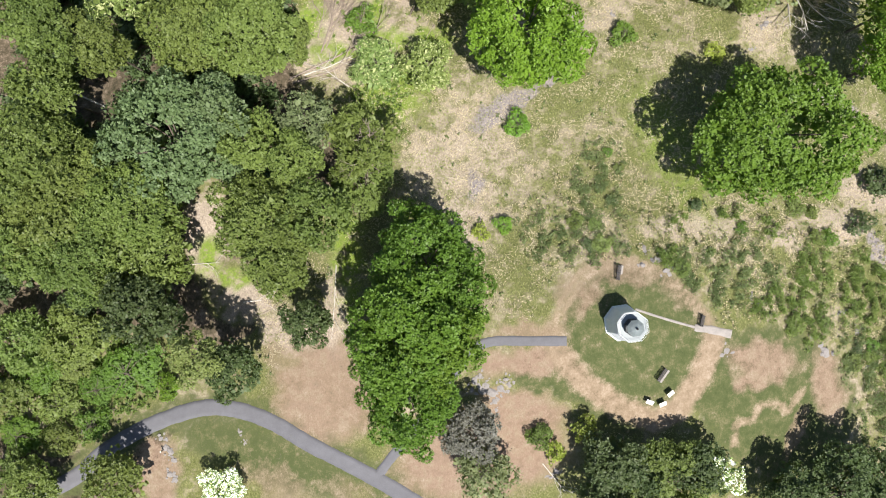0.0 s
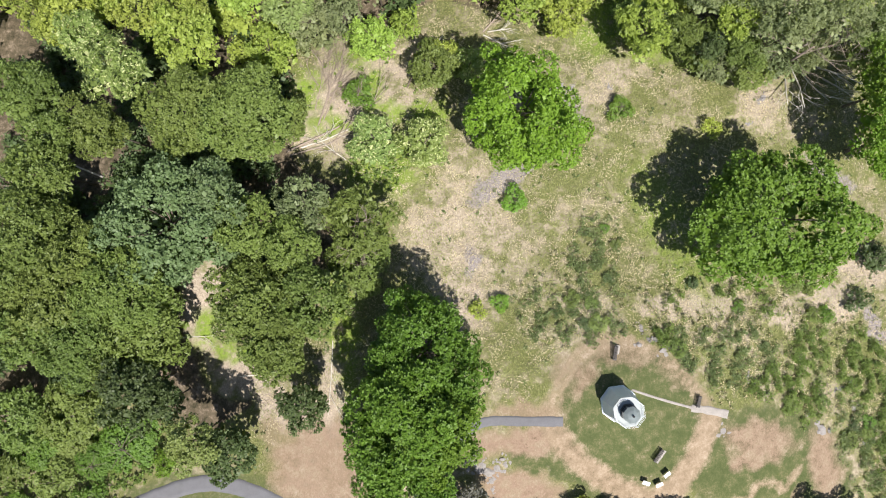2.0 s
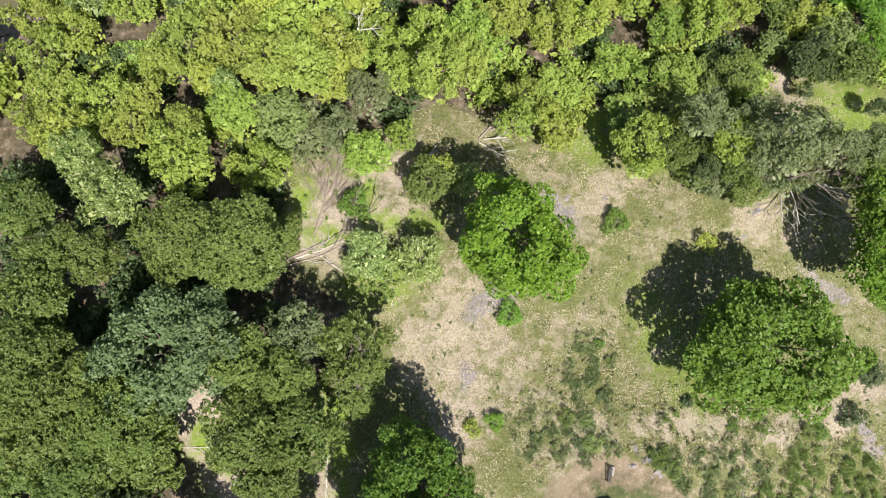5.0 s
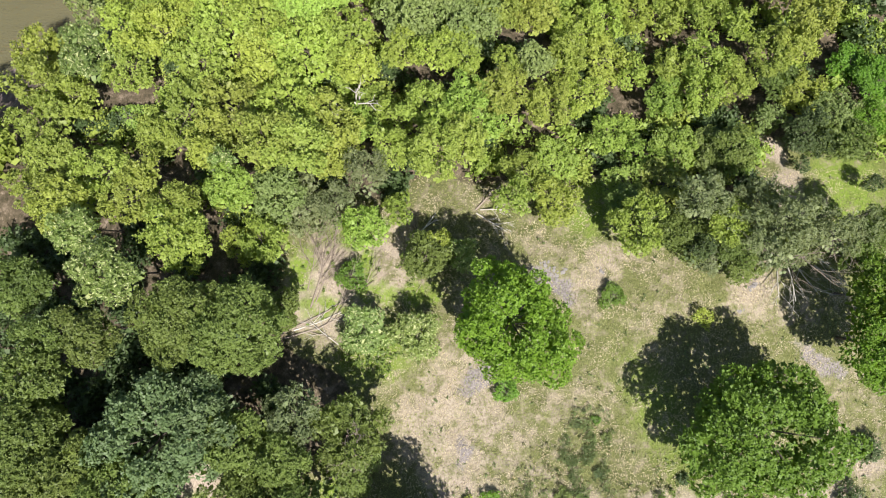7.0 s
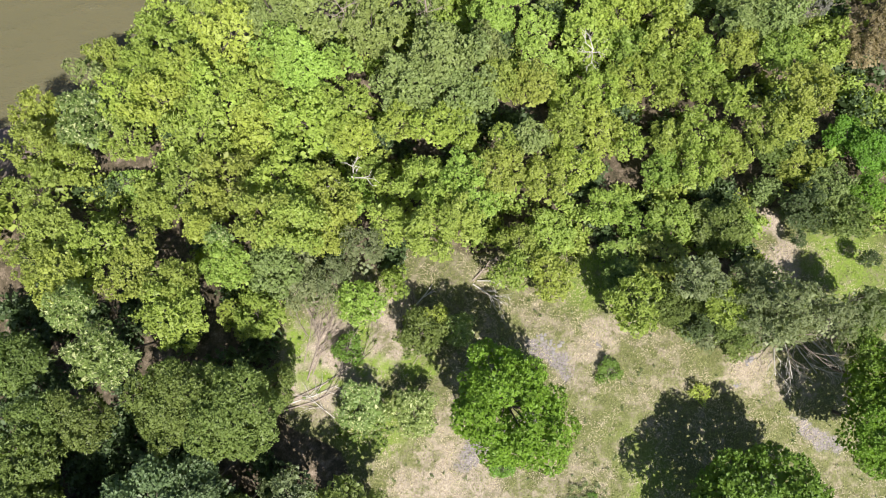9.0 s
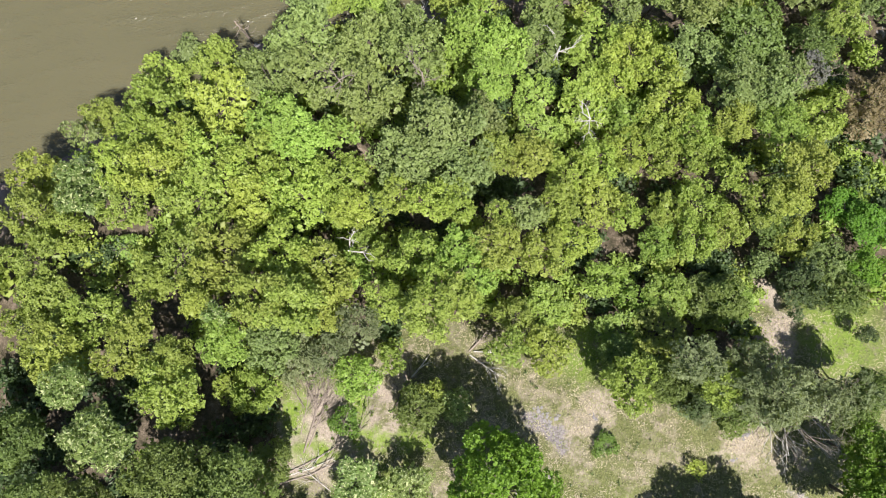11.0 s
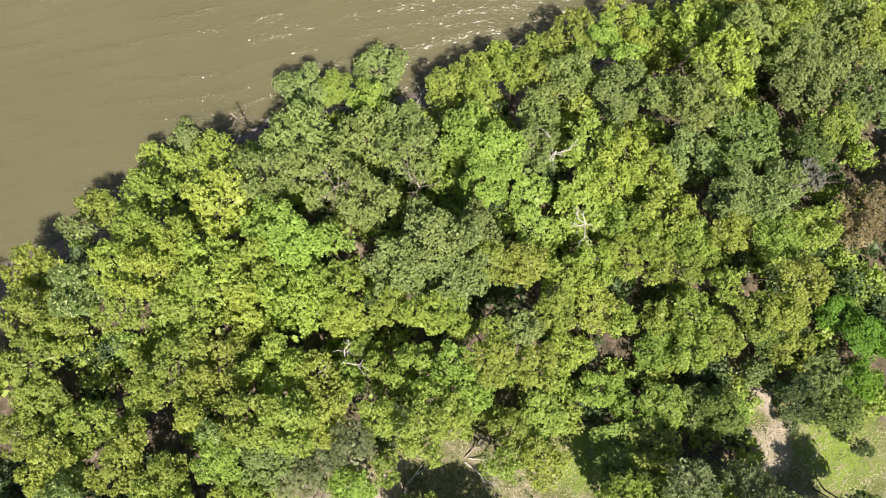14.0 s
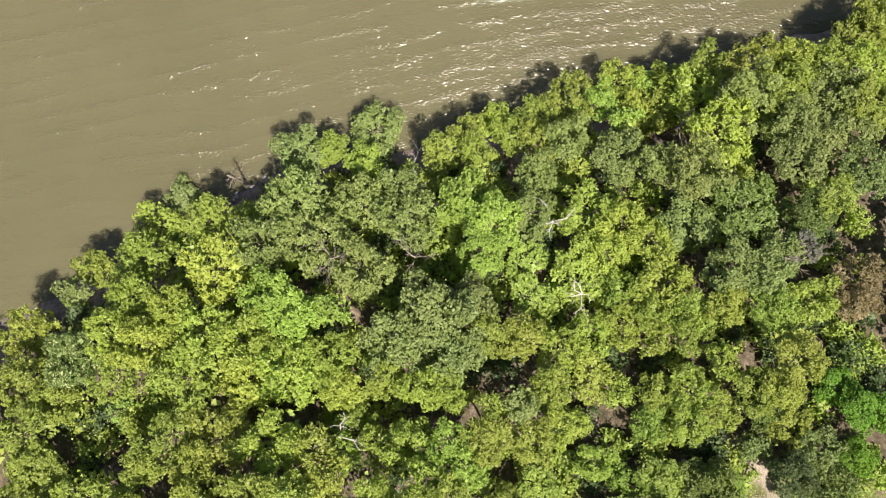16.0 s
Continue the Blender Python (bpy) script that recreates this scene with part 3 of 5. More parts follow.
def even_sphere(n, low, rnd, jitter=0.35):
    """About n well-spread directions above the height low."""
    k = np.arange(n) + 0.5
    z = low + (1 - low) * k / n
    a = 2.39996 * k + rnd.uniform(0, 6.28)
    r = np.sqrt(1 - np.clip(z, -1, 1) ** 2)
    d = np.stack([r * np.cos(a), r * np.sin(a), z], 1) + rnd.normal(size=(n, 3)) * jitter / math.sqrt(n) * 2
    return d / np.linalg.norm(d, axis=1)[:, None]


def tuft_leaves(centres, out, radius, per, ll, lw, jitter, rnd, facing=None):
    """Rosettes of leaves at the centres: each leaf points away from its centre and shows its face outwards and up."""
    n = len(centres)
    e = rnd.normal(size=(n, per, 3)) * 0.8 + out[:, None, :] * 0.55 + np.array((0, 0, 0.35))
    e /= np.linalg.norm(e, axis=2)[:, :, None]
    rr = (radius * rnd.uniform(0.65, 1.35, n))[:, None, None]
    p = centres[:, None, :] + e * rr * rnd.uniform(0.5, 0.95, (n, per, 1)) * np.array((1, 1, 0.8))
    q = np.array((0, 0, 0.55)) + (out if facing is None else facing)[:, None, :] * 0.75 + rnd.normal(size=(n, per, 3)) * jitter
    q = q - e * 0.75 * np.sum(q * e, axis=2)[:, :, None]
    q /= np.linalg.norm(q, axis=2)[:, :, None]
    along = e - q * np.sum(q * e, axis=2)[:, :, None]
    return leaf_quads(p.reshape(-1, 3), q.reshape(-1, 3), ll, lw, rnd, along.reshape(-1, 3))


def crown_mesh(name, size, tall, style, seed):
    """A crown of leaf rosettes on uneven boughs, its base at z = 0 and its top at about tall."""
    rnd = np.random.RandomState(seed)
    boughs, bough, tuft, per, ll, lw, jitter, gap, rugged = style
    d = even_sphere(boughs, -0.22, rnd, 0.7)
    d = d[rnd.uniform(0, 1, len(d)) > gap]
    az = np.arctan2(d[:, 1], d[:, 0])
    ph = rnd.uniform(0, 6.28, 4)
    lobes = lambda a: 1 + 0.10 * np.sin(2 * a + ph[0]) + 0.10 * np.sin(3 * a + ph[1]) + 0.07 * np.sin(5 * a + ph[2])
    rad = lobes(az) * (1 - rugged * rnd.uniform(0, 1, len(d)) ** 1.6) - bough * 0.62
    half = tall / 2
    wider = 1 + 0.14 * d[:, 2]
    centres = np.stack([d[:, 0] * rad * size * wider, d[:, 1] * rad * size * wider, half + d[:, 2] * rad * half * 1.05], 1)
    lump = bough * size * rnd.uniform(0.65, 1.3, len(d))
    low = np.array((1, 1, 0.75))
    where, ways, faces_to, fill_at, fill_to = [], [], [], [], []
    for i, (c, r, way) in enumerate(zip(centres, lump, d)):
        e = even_sphere(max(6, int(2.7 * (r / tuft) ** 2)), -0.4, rnd, 0.8)
        e = e + way * 0.35
        e /= np.linalg.norm(e, axis=1)[:, None]
        at = c + e * r * low * rnd.uniform(0.84, 1.08, (len(e), 1))
        inside = np.min(np.linalg.norm((at[:, None, :] - np.delete(centres, i, 0)[None]) / low, axis=2) / np.delete(lump, i)[None], axis=1)
        keep = (inside > 0.92) & (e[:, 2] > -0.3) & ((c[2] + e[:, 2] * r > 0.62 * half) | (rnd.uniform(0, 1, len(e)) < 0.5))
        where.append(at[keep])
        ways.append(e[keep])
        faces_to.append(e[keep] + way * 0.3)
        k = max(5, int(2.2 * (r / (tuft * 1.45)) ** 2))
        f = even_sphere(k, -0.3, rnd, 0.8)
        fill_at.append(c + f * r * 0.74 * low)
        fill_to.append(f)
    v = [tuft_leaves(np.concatenate(where), np.concatenate(ways), tuft, per, ll, lw, jitter, rnd, np.concatenate(faces_to))]
    # the leaves behind the outer ones
    f = np.concatenate(fill_to)
    f = f + rnd.normal(size=f.shape) * 0.25
    f /= np.linalg.norm(f, axis=1)[:, None]
    v.append(leaf_quads(np.concatenate(fill_at), f, tuft * 2.4, tuft * 2.0, rnd))
    # the shaded inside and the lower boughs
    k = int(len(v[0]) / 4 * (0.07 if gap < 0.3 else 0.02))
    a, m = rnd.uniform(0, 6.28, k), np.sqrt(rnd.uniform(0.0, 1, k)) * 0.84
    m = m * lobes(a)
    skirt = np.stack([m * size * np.cos(a), m * size * np.sin(a), half * (0.8 - 0.35 * m ** 2) + rnd.normal(size=k) * 0.05 * tall], 1)
    lying = rnd.normal(size=(k, 3)) * 0.3 + np.array((0, 0, 1.0))
    lying /= np.linalg.norm(lying, axis=1)[:, None]
    v = np.concatenate(v + [leaf_quads(skirt, lying, tuft * 2.2, tuft * 1.6, rnd)])
    return quick_mesh(name, v, np.arange(len(v)).reshape(-1, 4), LEAVES["maple"]), centres


def trunk_mesh(name, size, tall, clear, centres, seed, thick, bare=0):
    """A tapered trunk with limbs that reach up into the boughs."""
    rnd = random.Random(seed)
    verts, faces = [], []
    top = clear + tall * 0.62
    lean = [(rnd.uniform(-1, 1) * 0.04 * top * k, rnd.uniform(-1, 1) * 0.04 * top * k) for k in (0, 0.3, 0.7, 1)]
    stem = [Vector((lean[i][0], lean[i][1], -0.8 + (top + 0.8) * f)) for i, f in enumerate((0, 0.3, 0.65, 1))]
    tube(verts, faces, stem, [thick * 1.25, thick * 0.85, thick * 0.55, thick * 0.2], 8)
    pick = rnd.sample(range(len(centres)), min(len(centres), 12 + bare))
    for i in pick:
        c = Vector(centres[i]) + Vector((0, 0, clear))
        f = rnd.uniform(0.4, 0.95)
        a = stem[1].lerp(stem[3], f)
        mid = a.lerp(c, 0.5) + Vector((rnd.uniform(-0.3, 0.3), rnd.uniform(-0.3, 0.3), 0.06 * tall))
        tube(verts, faces, [a, mid, c], [thick * 0.38, thick * 0.22, thick * 0.06], 5)
    return mesh_from(name, verts, faces, BARK, True)


# for each style: how many boughs, their size, rosette radius, leaves in a rosette, leaf length and width, jitter, share of boughs missing, raggedness
STYLES = {
    "round": (0.95, 0.85, 0.43, 9, 0.42, 0.26, 0.26, 0.12, 0.36),
    "billow": (1.0, 0.80, 0.37, 11, 0.33, 0.20, 0.24, 0.12, 0.34),
    "spray": (1.0, 0.90, 0.46, 9, 0.52, 0.22, 0.32, 0.08, 0.30),
    "tangle": (1.25, 0.72, 0.46, 9, 0.50, 0.22, 0.34, 0.14, 0.42),
    "feather": (1.0, 0.82, 0.55, 10, 0.74, 0.17, 0.34, 0.08, 0.30),
    "brush": (1.0, 0.9, 0.68, 6, 0.60, 0.38, 0.34, 0.1, 0.4),
    "sparse": (1.0, 0.8, 0.46, 9, 0.40, 0.17, 0.5, 0.2, 0.42),
}
# for each size: radius, crown height, clear stem, trunk radius, boughs, bough size, fineness
SIZES = {"l": (8.5, 11.0, 4.0, 0.34, 46, 0.25, 1.0), "m": (4.6, 7.5, 3.2, 0.2, 22, 0.33, 0.86), "s": (2.3, 3.6, 0.8, 0.08, 11, 0.42, 0.62)}
SHAPES = {}


def shape(style, size, variant):
    key = (style, size, variant)
    if key not in SHAPES:
        r, tall, clear, thick, boughs, bough, fine = SIZES[size]
        more, wide, tuft, per, ll, lw, jit, gap, rugged = STYLES[style]
        seed = sum(map(ord, style + size)) * 7 + variant
        crown, centres = crown_mesh("crown", r, tall, (int(boughs * more), bough * wide, tuft * fine, per if size != "s" else per - 2, ll * fine, lw * fine, jit, gap, rugged), seed)
        SHAPES[key] = (crown, trunk_mesh("trunk", r, tall, clear, centres, seed, thick, 26 if style == "sparse" else 0))
    return SHAPES[key]


KINDS = {  # leaf kind: crown style, label, name
    "maple": ("spray", "broad green deciduous tree with a dense leafy crown", "tree"),
    "wood": ("tangle", "mid-green deciduous tree in the riverside woods", "tree"),
    "oak": ("billow", "vivid green tree with a billowing rounded crown", "tree"),
    "green": ("billow", "deep green tree with a broad billowing crown in the meadow", "tree"),
    "light": ("tangle", "light green deciduous tree in the riverside woods", "tree"),
    "fresh": ("tangle", "fresh green deciduous tree in the riverside woods", "tree"),
    "moss": ("tangle", "dull moss-green deciduous tree near the river bank", "tree"),
    "lime": ("round", "bright lime-green tree among darker woods", "tree"),
    "yellow": ("round", "yellow-green tree standing out in the woods", "tree"),
    "blue": ("round", "dull blue-green tree with a wide dense crown", "tree"),
    "sage": ("round", "sage-green tree with a wide billowing crown", "tree"),
    "dark": ("round", "dark green tree with a shaded dense crown", "tree"),
    "grey": ("sparse", "thin grey-green tree with bare twigs showing", "tree"),
    "blossom": ("feather", "green feathery tree covered in cream seed clusters", "tree"),
    "feather": ("feather", "tall tree with long feathery green leaves", "tree"),
    "white": ("round", "shrub covered in white blossom", "shrub"),
    "plum": ("spray", "sparse purplish-brown small tree", "tree"),
    "brown": ("sparse", "withered brownish tree with thin leaves", "tree"),
}
tree_count = [0]


def plant(kind, x, y, r, h, spin=0.0):
    """A tree or shrub with crown radius r and height h at (x, y), turned by spin degrees more."""
    rnd = random.Random(tree_count[0] * 31 + 5)
    tree_count[0] += 1
    style, label, name = KINDS[kind]
    size = "l" if r > 5.2 else "m" if r > 2.7 else "s"
    r0, tall, clear = SIZES[size][:3]
    crown, trunk = shape(style, size, rnd.randrange(3 if size != "s" else 2))
    shrub = h < 4.2
    if shrub:
        label, name = {"white": (label, "shrub")}.get(kind, ("low rounded green shrub growing on the ground" if kind != "dark" else "low dark green shrub growing on the ground", "shrub"))
    root = new(name)
    root.empty_display_size = 0.5
    root.matrix_world = Matrix.LocRotScale((x, y, ground_z(x, y)), Euler((0, 0, rnd.uniform(0, 6.28) + radians(spin))), (1.06 * r / r0, 1.06 * r / r0, h / (tall + clear)) if y > 40 else (r / r0, r / r0, h / (tall + clear)))
    tagged(root, label, name, "shrubs of the hillside" if shrub else "trees of the hill")
    part("trunk", trunk, root)
    flat = min(1.0, 1.3 * (r / r0) / (h / (tall + clear)))  # tall trees keep a long clear stem under a rounded crown
    leaves = part("crown", crown, root, at=Matrix.Translation((0, 0, clear + tall * (1 - flat) if not shrub else -0.1 * tall)) @ Matrix.Diagonal((1, 1, flat, 1)))
    leaves.material_slots[0].link = "OBJECT"
    leaves.material_slots[0].material = LEAVES["maple" if kind == "feather" else kind]
    return root


def patchy(x, y, shapes, size, seed, amount):
    patches = np.zeros(np.shape(x))
    for cx, cy, rx, ry, turn in shapes:
        patches = np.maximum(patches, oval(x, y, cx, cy, rx, ry, turn, 0.35))
    return patches * smooth(-0.12, 0.16, wobble(x, y, size, seed) + amount)


plant("maple", -56.2, 30.9, 4.4, 18.1)
plant("maple", -42.3, 25.1, 3.5, 20.0)
plant("maple", -50.0, 19.6, 4.2, 19.5)
plant("maple", -31.6, 27.5, 5.5, 18.2)
plant("maple", -23.3, 26.2, 5.7, 20.3)
plant("maple", -20.7, 28.1, 2.9, 7.8)
plant("blue", -33.0, 13.2, 8.5, 21.0)
plant("blue", -27.0, 16.6, 4.2, 20.5)
plant("maple", -50.8, 10.7, 6.7, 19.0)
plant("maple", -54.2, 6.4, 5.3, 18.9)
plant("maple", -47.3, 3.6, 7.0, 18.3)
plant("maple", -37.9, 4.9, 5.5, 19.8)
plant("maple", -51.0, -0.4, 4.5, 17.7)
plant("maple", -44.0, -1.2, 5.3, 18.1)
plant("maple", -37.2, -1.0, 5.0, 17.5)
plant("grey", -16.7, 15.8, 3.8, 16.4)
plant("maple", -23.6, 12.8, 4.0, 18.6)
plant("maple", -17.8, 10.9, 3.2, 18.5)
plant("feather", -9.9, 13.6, 4.4, 14.5)
plant("maple", -10.5, 8.5, 4.1, 9.7)
plant("maple", -21.4, 2.8, 6.5, 18.0)
plant("maple", -15.3, 4.5, 4.5, 17.8)
plant("maple", -19.3, -2.0, 3.5, 16.8)
plant("dark", -16.6, -9.0, 3.1, 12.5)
plant("dark", -37.1, -7.2, 4.6, 18.5)
plant("maple", -48.6, -11.6, 4.4, 9.0)
plant("maple", -55.3, -11.8, 4.2, 9.8)
plant("dark", -49.3, -7.5, 2.9, 7.8)
plant("dark", -26.1, -14.9, 3.9, 13.6)
plant("sage", -29.6, -12.9, 3.1, 17.0)
plant("green", -42.5, -16.8, 4.2, 4.1)
plant("green", -46.6, -18.9, 2.9, 3.7)
plant("oak", -37.1, -18.7, 1.8, 3.9)
plant("green", -55.2, -16.7, 3.3, 4.4)
plant("maple", -57.9, -19.6, 2.7, 4.4)
plant("maple", -51.8, -21.1, 2.7, 3.5)
plant("green", -56.8, -25.1, 2.8, 3.6)
plant("green", -46.8, -23.6, 2.5, 3.7)
plant("maple", -51.6, -25.4, 2.1, 3.9)
plant("maple", -50.8, -16.0, 3.0, 3.9)
plant("maple", -41.5, -29.3, 3.9, 9.2)
plant("maple", -52.5, -30.4, 3.4, 7.5)
plant("maple", -57.0, -28.8, 2.4, 5.0)
plant("white", -28.7, -31.5, 2.9, 4.2)
plant("green", -1.9, -1.9, 7.2, 17.1)
plant("green", -3.2, -9.6, 8.1, 19.2)
plant("green", -4.0, -16.9, 6.4, 17.2)
plant("green", -0.4, -11.0, 4.8, 18.6)
plant("plum", 3.6, -22.6, 3.7, 8.3)
plant("grey", 5.3, -27.9, 4.0, 8.8)
plant("maple", 12.3, -24.0, 1.6, 3.2)
plant("light", 14.5, -26.2, 1.6, 3.4)
plant("dark", 21.6, -27.4, 4.7, 8.8)
plant("maple", 27.7, -28.6, 5.5, 8.1)
plant("dark", 32.1, -27.3, 3.7, 8.7)
plant("dark", 22.3, -30.8, 5.4, 10.0)
plant("wood", 17.6, -22.8, 1.8, 4.4)
plant("white", 34.4, -27.0, 2.4, 9.1)
plant("dark", 43.9, -31.0, 4.0, 9.4)
plant("dark", 50.2, -31.0, 6.2, 10.6)
plant("dark", 54.8, -29.7, 4.3, 10.8)
plant("green", 41.0, 14.1, 9.7, 18.0, 90)
plant("oak", 9.9, 27.1, 7.7, 19.5)
plant("blossom", -8.9, 25.1, 3.3, 5.3)
plant("blossom", -2.2, 24.6, 3.3, 6.5)
plant("green", -11.6, 32.5, 2.5, 4.0)
plant("green", 25.1, 30.0, 2.0, 2.5)
plant("oak", 10.2, 16.9, 2.0, 2.6)
plant("oak", 8.1, 3.2, 1.4, 1.9)
plant("light", 4.9, 2.3, 1.3, 1.8)
plant("light", 37.6, 26.9, 1.6, 2.8)
plant("dark", 59.5, 9.3, 2.4, 3.5)
plant("dark", 56.3, 3.3, 1.9, 3.1)

plant("light", -26.1, 37.2, 3.2, 7.0)
plant("fresh", 27.0, 39.4, 3.9, 13.4)
plant("wood", 1.0, 37.2, 2.2, 8.0)
plant("blossom", 4.1, 35.3, 2.5, 7.2)


plant("light", 76.8, 120.4, 4.1, 14.9)
plant("fresh", 79.9, 126.6, 3.8, 12.5)

plant("sage", -44.1, 92.5, 3.4, 6.1)
plant("light", -46.9, 87.4, 3.9, 10.0)
plant("fresh", -35.3, 87.5, 4.1, 13.8)
plant("light", -46.6, 81.0, 4.5, 14.0)
plant("wood", -56.0, 79.0, 3.4, 13.3)
plant("sage", -56.9, 75.4, 2.7, 13.6)
plant("light", -46.2, 74.4, 3.9, 13.9)
plant("light", -37.9, 73.2, 3.6, 14.0)
plant("light", -32.1, 79.1, 5.1, 11.8)
plant("moss", -25.1, 83.4, 4.6, 14.2)
plant("moss", -20.4, 90.4, 5.1, 17.4)
plant("sage", -21.0, 98.8, 4.3, 15.1)
plant("moss", -16.4, 84.4, 5.0, 14.0)
plant("moss", -9.1, 79.7, 4.6, 15.6)
plant("moss", -9.9, 90.0, 4.6, 14.9)
plant("moss", -2.6, 87.5, 4.7, 15.3)
plant("lime", -16.1, 100.3, 2.8, 13.4)
plant("moss", -8.8, 104.0, 4.9, 11.1)
plant("lime", -10.1, 97.4, 3.3, 12.7)
plant("moss", -3.4, 92.7, 3.3, 14.5)
plant("lime", -22.6, 75.3, 4.2, 14.1)
plant("lime", -18.4, 73.0, 3.8, 14.2)
plant("lime", -12.5, 73.6, 2.7, 14.0)
plant("sage", 1.3, 74.9, 4.7, 19.1)
plant("sage", 6.0, 72.6, 4.3, 16.9)
plant("sage", -3.4, 69.7, 4.3, 16.6)
plant("sage", 3.3, 67.4, 4.6, 16.4)
plant("sage", 7.7, 76.2, 3.1, 15.7)
plant("light", -4.5, 64.6, 2.8, 14.9)
plant("light", 4.1, 63.3, 2.9, 16.2)
plant("light", 0.3, 63.6, 3.0, 16.0)
plant("lime", 6.6, 90.8, 4.4, 15.5)
plant("lime", 10.8, 87.7, 4.1, 15.0)
plant("lime", 8.9, 82.2, 3.6, 13.6)
plant("moss", 18.0, 95.3, 3.5, 12.1)
plant("moss", 16.6, 88.7, 3.7, 11.7)
plant("fresh", 16.1, 81.2, 3.3, 5.5)
plant("fresh", 17.2, 75.8, 3.4, 5.3)
plant("wood", 3.1, 99.3, 3.5, 14.1)
plant("light", 8.2, 99.3, 2.9, 14.2)
plant("light", 14.6, 102.6, 3.3, 13.7)
plant("wood", 19.1, 101.9, 3.8, 13.9)
plant("wood", 24.6, 108.3, 4.4, 16.7)
plant("moss", 23.3, 101.1, 3.6, 14.6)
plant("lime", 28.5, 108.1, 3.3, 17.0)
plant("light", 34.3, 113.2, 3.7, 12.4)
plant("lime", 38.6, 111.2, 3.3, 11.2)
plant("lime", 33.0, 104.4, 2.7, 15.0)
plant("sage", 31.1, 98.5, 4.0, 14.9)
plant("wood", 39.5, 106.6, 3.7, 12.1)
plant("light", 44.8, 109.3, 5.1, 15.6)
plant("moss", 35.8, 96.5, 3.1, 16.9)
plant("moss", 40.2, 95.0, 4.6, 18.0)
plant("light", 46.3, 101.3, 4.9, 17.3)
plant("moss", 51.1, 106.5, 5.4, 19.4)
plant("wood", 59.2, 109.4, 4.9, 16.7)
plant("sage", 56.5, 97.2, 3.9, 15.8)
plant("sage", 62.9, 100.2, 4.6, 15.4)
plant("wood", 68.4, 106.6, 4.2, 15.0)
plant("sage", 65.4, 95.3, 3.7, 14.5)
plant("wood", 60.7, 91.6, 2.9, 14.0)
plant("sage", 56.9, 102.6, 3.7, 16.4)
plant("light", 25.8, 88.6, 4.5, 11.3)
plant("light", 30.6, 87.1, 4.0, 11.9)
plant("light", 24.2, 79.6, 4.8, 9.4)
plant("light", 28.2, 82.2, 3.5, 10.2)
plant("light", 34.2, 84.8, 3.3, 11.8)
plant("sage", 40.3, 86.9, 4.1, 10.9)
plant("maple", 49.0, 89.3, 5.1, 10.9)
plant("maple", 57.5, 88.2, 3.6, 11.9)
plant("light", 35.8, 78.2, 4.5, 12.2)
plant("fresh", 30.3, 76.8, 3.4, 10.4)
plant("fresh", 39.0, 74.1, 3.1, 12.9)
plant("light", 34.4, 73.7, 3.2, 11.2)
plant("sage", 44.5, 80.4, 3.7, 16.2)
plant("sage", 48.7, 79.7, 3.9, 15.8)
plant("sage", 53.8, 83.0, 3.2, 11.1)
plant("plum", 56.0, 83.7, 2.4, 10.8)
plant("brown", 64.0, 79.6, 3.6, 12.0)
plant("fresh", 56.3, 76.1, 3.6, 13.0)
plant("fresh", 49.5, 74.5, 3.2, 15.8)
plant("wood", 43.4, 75.3, 2.8, 15.0)
plant("brown", 62.5, 75.5, 2.8, 11.9)
plant("light", -32.1, 69.0, 5.0, 13.9)
plant("light", -41.0, 68.5, 4.4, 15.0)
plant("light", -25.7, 69.0, 4.5, 13.8)
plant("light", -18.4, 64.7, 5.0, 14.2)
plant("light", -24.5, 63.8, 4.7, 13.6)
plant("wood", -33.6, 63.7, 4.8, 14.0)
plant("light", -12.7, 66.8, 3.8, 14.3)
plant("light", -11.0, 62.8, 3.1, 13.3)
plant("light", -37.5, 73.9, 2.5, 13.7)
plant("light", -47.4, 69.6, 3.6, 14.2)
plant("wood", -45.5, 63.4, 3.6, 12.4)
plant("blossom", -51.9, 65.8, 3.9, 15.0)
plant("light", -64.5, 68.4, 4.5, 13.3)
plant("wood", -61.2, 61.7, 4.4, 12.6)
plant("wood", -55.6, 59.3, 3.7, 11.4)
plant("wood", -58.9, 54.4, 4.4, 12.2)
plant("wood", -56.8, 48.3, 4.4, 9.5)
plant("wood", -46.8, 47.2, 3.9, 14.5)
plant("lime", -47.9, 56.5, 3.1, 4.0)
plant("wood", -35.7, 55.4, 4.5, 14.0)
plant("wood", -28.0, 55.7, 4.8, 13.3)
plant("light", -19.9, 55.9, 4.3, 17.1)
plant("wood", -14.2, 53.9, 4.0, 15.5)
plant("wood", -31.2, 52.7, 3.1, 14.2)
plant("wood", -38.8, 51.8, 2.8, 14.5)
plant("yellow", -30.9, 49.0, 2.5, 15.8)
plant("blossom", -27.8, 47.6, 1.9, 16.7)
plant("wood", -21.8, 50.2, 3.9, 21.0)
plant("wood", -17.3, 49.7, 4.1, 21.1)
plant("wood", -13.7, 49.6, 3.9, 16.9)
plant("fresh", -9.2, 57.1, 3.2, 9.3)
plant("fresh", -5.7, 54.9, 3.0, 10.7)
plant("fresh", -10.3, 53.5, 2.6, 12.0)
plant("grey", -8.7, 46.5, 3.1, 15.9)
plant("fresh", -0.8, 56.0, 3.7, 15.5)
plant("wood", 0.2, 48.8, 3.6, 19.9)
plant("wood", 4.2, 50.7, 3.1, 18.5)
plant("fresh", -5.5, 49.7, 2.9, 16.0)
plant("fresh", -26.5, 44.4, 3.2, 17.5)
plant("wood", -50.6, 41.9, 4.3, 17.3)
plant("wood", -40.5, 43.0, 3.5, 17.7)
